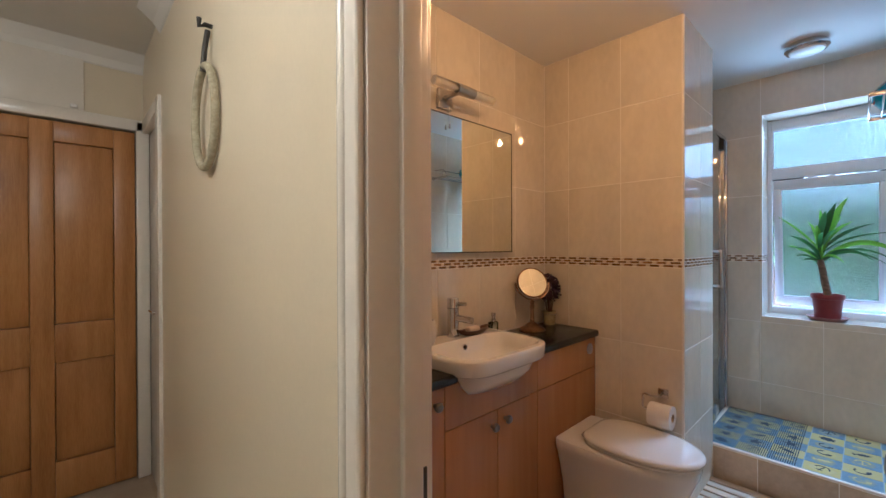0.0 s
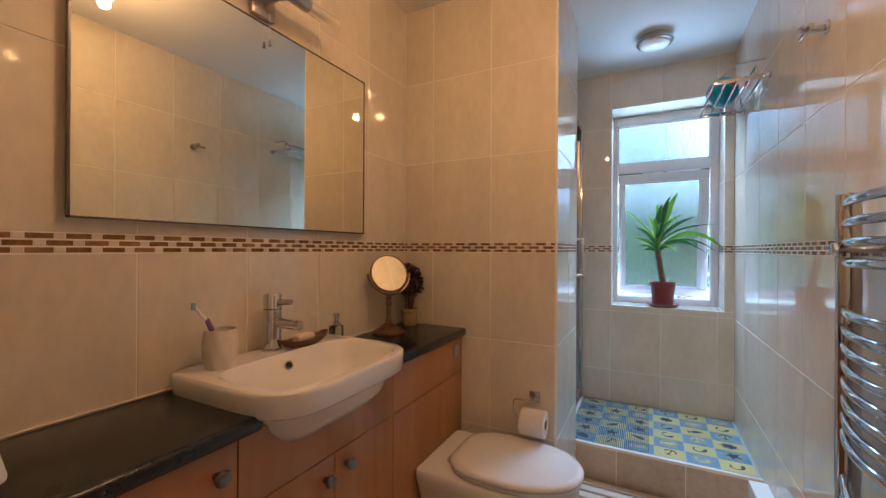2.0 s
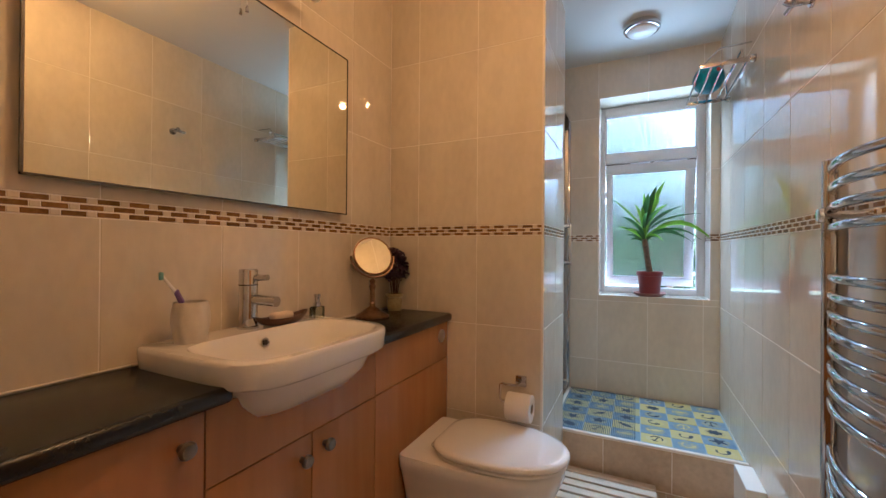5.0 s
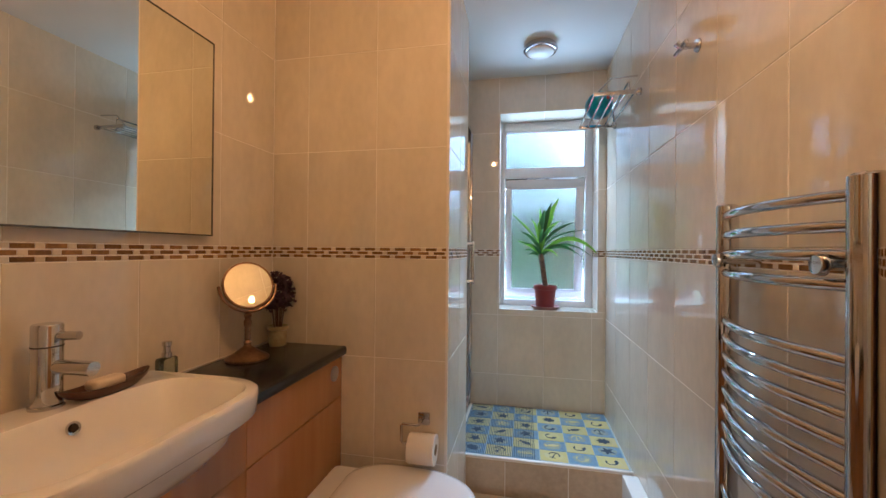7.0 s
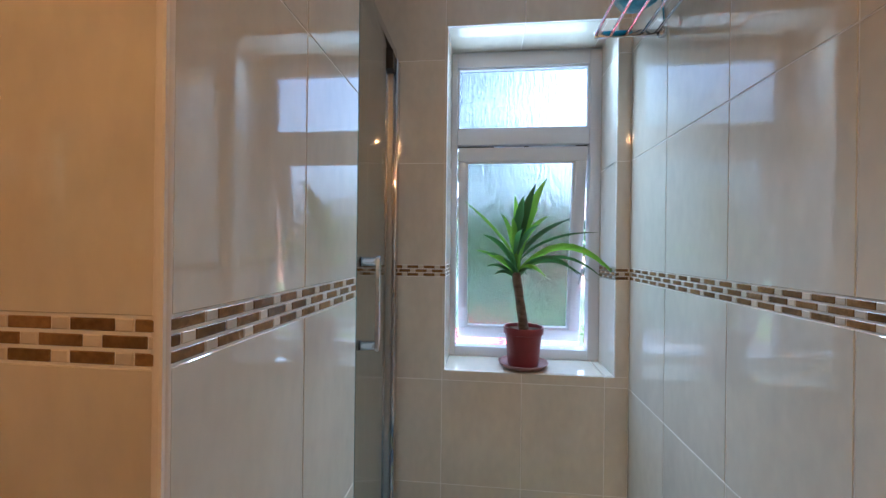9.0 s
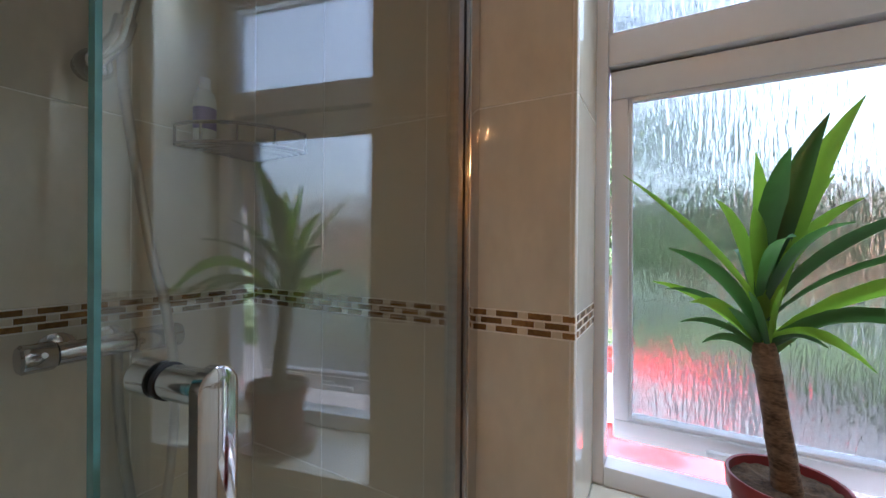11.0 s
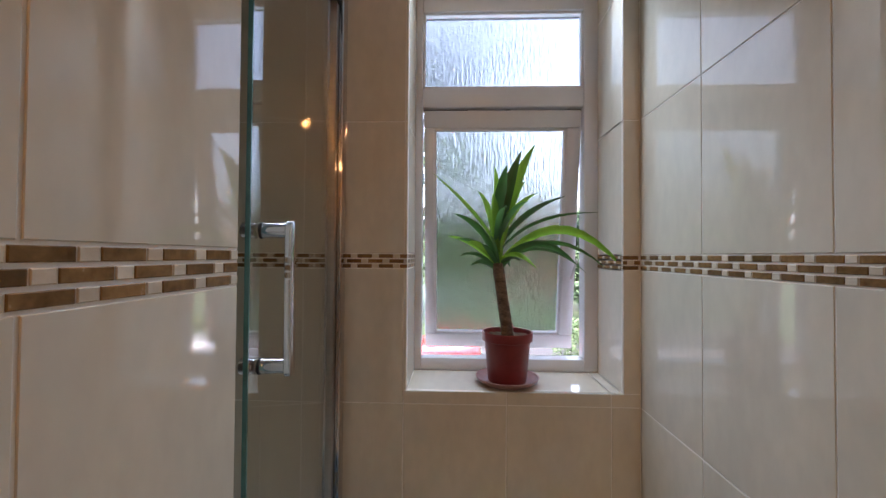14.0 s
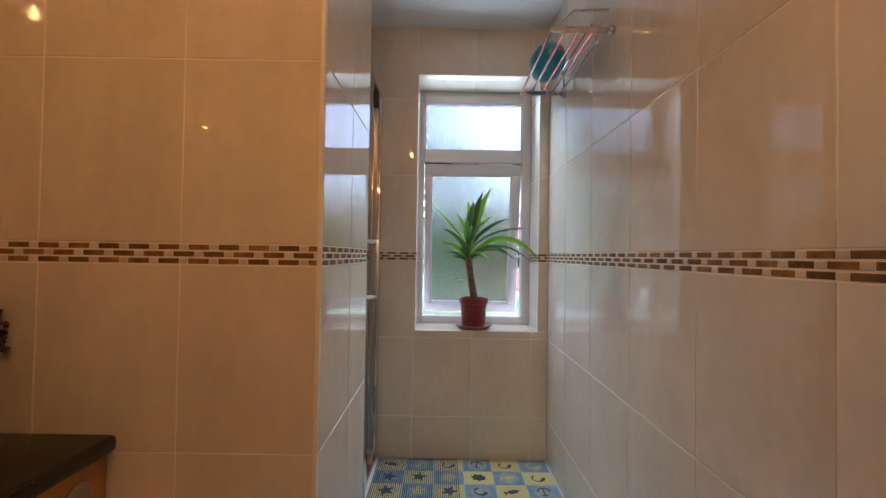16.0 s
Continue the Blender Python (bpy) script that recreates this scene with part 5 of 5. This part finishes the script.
bmesh.ops.subdivide_edges(cn, edges=[e for e in cn.edges], cuts=2, use_grid_fill=True)
for v in cn.verts:
    v.co += Vector((noise.noise(v.co * 90), noise.noise(v.co * 90 + Vector((9, 0, 0))), 0)) * 0.0022
part("cane", cn, BARK, yucca)


def blade(tip, width, mat, sag=0.0, base_h=0.37, fold=0.35):
    """One sword leaf from the cane's head to its tip (metres from the pot), arching by sag."""
    rngb = random.Random(int(abs(tip[0] * 991 + tip[1] * 577 + tip[2] * 313) * 100))
    b = Vector((PX - 0.007 + rngb.uniform(-0.008, 0.008), PY + 0.030 + rngb.uniform(-0.008, 0.008), PZ + base_h + rngb.uniform(-0.02, 0.012)))
    t = Vector((PX + tip[0], PY + tip[1], PZ + tip[2]))
    n = 9
    mid = (b + t) / 2 + Vector((0, 0, sag))
    if tip[2] > 0.5:
        mid += Vector((b.x - t.x, b.y - t.y, 0)) * 0.2 + Vector((0, 0, 0.025))
    bm = bmesh.new()
    side_ref = Vector((1, rngb.uniform(-0.9, 0.9), rngb.uniform(0.0, 0.6)))
    rowsv = []
    for k in range(n + 1):
        f = k / n
        p = (1 - f) ** 2 * b + 2 * f * (1 - f) * mid + f * f * t
        d = (2 * (1 - f) * (mid - b) + 2 * f * (t - mid)).normalized()
        s = d.cross(side_ref).normalized()
        u = s.cross(d).normalized()
        w = width * (0.42 + 0.58 * math.sin(math.pi / 2 * min(1, f / 0.5))) * (1 if f < 0.55 else max(0.0, 1 - ((f - 0.55) / 0.45) ** 1.5)) + 0.0005
        rowsv.append([bm.verts.new(p - s * w + u * w * fold), bm.verts.new(p), bm.verts.new(p + s * w + u * w * fold)])
    for a, c in zip(rowsv, rowsv[1:]):
        for j in range(2):
            bm.faces.new((a[j], a[j + 1], c[j + 1], c[j]))
    ob = part("leaf", bm, mat, yucca, "", 80)
    return ob


# tip from the pot (x, y, z), half width, arch; upright bright leaves first
BRIGHT = [(0.01, -0.087, 0.752, 0.0185, 0.03), (0.05, 0.036, 0.690, 0.013, 0.01), (0.06, -0.103, 0.605, 0.011, 0.03), (0.05, -0.022, 0.680, 0.017, 0.01), (0.06, 0.092, 0.612, 0.010, 0.03), (-0.02, 0.238, 0.655, 0.0058, -0.02), (0.03, 0.189, 0.460, 0.008, 0.04), (-0.05, 0.134, 0.435, 0.009, 0.05), (-0.04, -0.350, 0.354, 0.0135, 0.235), (-0.08, -0.073, 0.362, 0.007, 0.06), (-0.03, 0.050, 0.590, 0.013, 0.03), (0.03, -0.060, 0.640, 0.014, 0.02)]
for x, y, z, w, s in BRIGHT:
    blade((x, y, z), w, LEAF, s, 0.405 if z > 0.55 else 0.375)
DARK = [(-0.02, -0.040, 0.725, 0.019, 0.02), (-0.04, 0.008, 0.675, 0.019, 0.04), (-0.06, 0.165, 0.522, 0.0105, 0.02), (0.02, 0.169, 0.449, 0.006, 0.05), (-0.03, 0.148, 0.398, 0.005, 0.04), (0.04, -0.190, 0.592, 0.0095, 0.02), (0.02, -0.287, 0.537, 0.0052, 0.04), (-0.05, -0.285, 0.363, 0.0068, 0.15), (-0.09, -0.190, 0.373, 0.0095, 0.13), (0.03, -0.253, 0.345, 0.005, 0.13), (-0.11, 0.016, 0.54, 0.0125, 0.05), (0.10, 0.06, 0.52, 0.010, 0.05), (-0.07, -0.055, 0.56, 0.012, 0.04)]
for x, y, z, w, s in DARK:
    blade((x, y, z), w, LEAFDARK, s, 0.40 if z > 0.5 else 0.37)
# short lower leaves that crowd the head of the cane
rng = random.Random(17)
for k in range(10):
    a, reach = k * 2.4, rng.uniform(0.05, 0.09)
    blade((-0.007 + reach * math.cos(a) * 0.9, 0.030 + reach * math.sin(a), rng.uniform(0.34, 0.47)), rng.uniform(0.005, 0.008), LEAFDARK if k % 4 else LEAF, rng.uniform(0.02, 0.05), 0.355)

# ---- wall tiles and mosaic ----
Z = ROWS_Z
fs, fw, fn = face_south(N), face_west(STUB), face_north(S)
north_u = [STUB - 0.298 * k for k in range(6)] + [DOORX]
lay(wall_north, fs, rows(north_u, Z))
mosaic(wall_north, fs, DOORX, STUB, 0.02)
shower_u = [STUBE, 2.79, 3.092, E]
lay(wall_north, fs, rows(shower_u, Z))
mosaic(wall_north, fs, STUBE, E, 0.01)
lay(stub_wall, fw, rows([-N, -1.304, -1.003, -STUBY - 0.008], Z))
mosaic(stub_wall, fw, -N, -STUBY - 0.008, 0.03)
side_m = face_south(STUBY)
lay(stub_wall, side_m, rows([STUB + 0.008, 2.455, STUBE], Z))
mosaic(stub_wall, side_m, STUB + 0.008, STUBE, 0.0)
back_m = Matrix.Translation((STUBE, 0, 0)) @ Matrix.Rotation(radians(90), 4, "Z")
lay(stub_wall, back_m, rows([STUBY, 1.003, 1.304, N], Z))
mosaic(stub_wall, back_m, STUBY, N, 0.0)
fe = face_west(E)
hole = (-WY1, -WY0, WZ0, WZ1)
rects = []
for r in rows([-N, -1.196, -0.894, -0.592, -0.29, 0.012, -S], Z):
    rects += cut(r, hole)
lay(wall_east, fe, rects)
mosaic(wall_east, fe, -N, -WY1, 0.03)
mosaic(wall_east, fe, -WY0, -S, 0.0)
south_x = [3.10 - 0.302 * k for k in range(-1, 9)]
south_x = [DOORX] + [x for x in south_x if DOORX < x < E] + [E]
lay(wall_south, fn, rows([-x for x in south_x], Z))
mosaic(wall_south, fn, -E, -1.0, 0.01)
# inside the doorway wall
fe2 = Matrix.Translation((DOORX, 0, 0)) @ Matrix.Rotation(radians(90), 4, "Z")
lay(wall_west, fe2, rows([JAMB + 0.075, 0.86, 1.163, N], Z))
# reveal: sides, head and sill
rs = face_south(WY1)
rev_z = [WZ0, 1.222, 1.266, 1.660, 2.058, WZ1]
lay(wall_east, rs, rows([E + 0.008, FX], rev_z))
mosaic(wall_east, rs, E + 0.008, FX, 0.02)
rn = face_north(WY0)
lay(wall_east, rn, rows([-FX, -E - 0.008], rev_z))
mosaic(wall_east, rn, -FX, -E - 0.008, 0.0)
up_m = Matrix(((0, 0, 1, 0), (-1, 0, 0, 0), (0, -1, 0, 0), (0, 0, 0, 1)))
lay(sill, Matrix.Translation((0, 0, WZ0)) @ up_m, [(-u1, -u0, E + 0.008, FX) for u0, u1 in ((WY0, -0.012), (-0.012, 0.29), (0.29, WY1))])
down_m = Matrix(((0, 0, 1, 0), (1, 0, 0, 0), (0, 1, 0, 0), (0, 0, 0, 1)))
lay(wall_east, Matrix.Translation((0, 0, WZ1)) @ down_m, [(u0, u1, E + 0.008, FX) for u0, u1 in ((WY0, -0.012), (-0.012, 0.29), (0.29, WY1))])
# step riser and floor tiles
lay(step, face_west(STUBE - 0.001), [(-a, -b, 0.002, STEP - 0.012) for a, b in ((STUBY, 0.505), (0.505, 0.20), (0.20, S))], FLOORTILE)
lay(step, Matrix.Translation((0, 0, STEP - 0.001)) @ up_m, [(-b, -a, STUBE + 0.012, E) for a, b in ((S, 0.20), (0.20, 0.505), (0.505, 0.80))], TILE)
for i in range(8):
    for j in range(5):
        x0, yy0 = DOORX - 0.1 + 0.3 * i, S + 0.32 * j
        lay(floor, up_m, [(-min(yy0 + 0.32, N), -yy0, x0, min(x0 + 0.3, STUBE))], FLOORTILE)


def trim(name, path, label, r=0.0085):
    return tagged(finish(name, tube(path, r, 12), TRIM, None), label, "", "", "structure")


trim("stub_trim", [(STUB + 0.0085, STUBY + 0.0085, 0), (STUB + 0.0085, STUBY + 0.0085, TOP)], "pale rounded tile trim on the partition corner")
trim("reveal_trim", [(E + 0.0085, WY1 + 0.0085 - 0.001, WZ0 - 0.0075), (E + 0.0085, WY1 + 0.0075, WZ1 + 0.0075), (E + 0.0085, WY0 - 0.0075, WZ1 + 0.0075), (E + 0.0085, WY0 - 0.0075, WZ0 - 0.0075), (E + 0.0085, WY1 + 0.0075, WZ0 - 0.0075)], "pale rounded tile trim round the window opening")
trim("step_trim", [(STUBE + 0.006, S, STEP - 0.005), (STUBE + 0.006, STUBY + 0.06, STEP - 0.005)], "white tile trim along the step edge", 0.008)
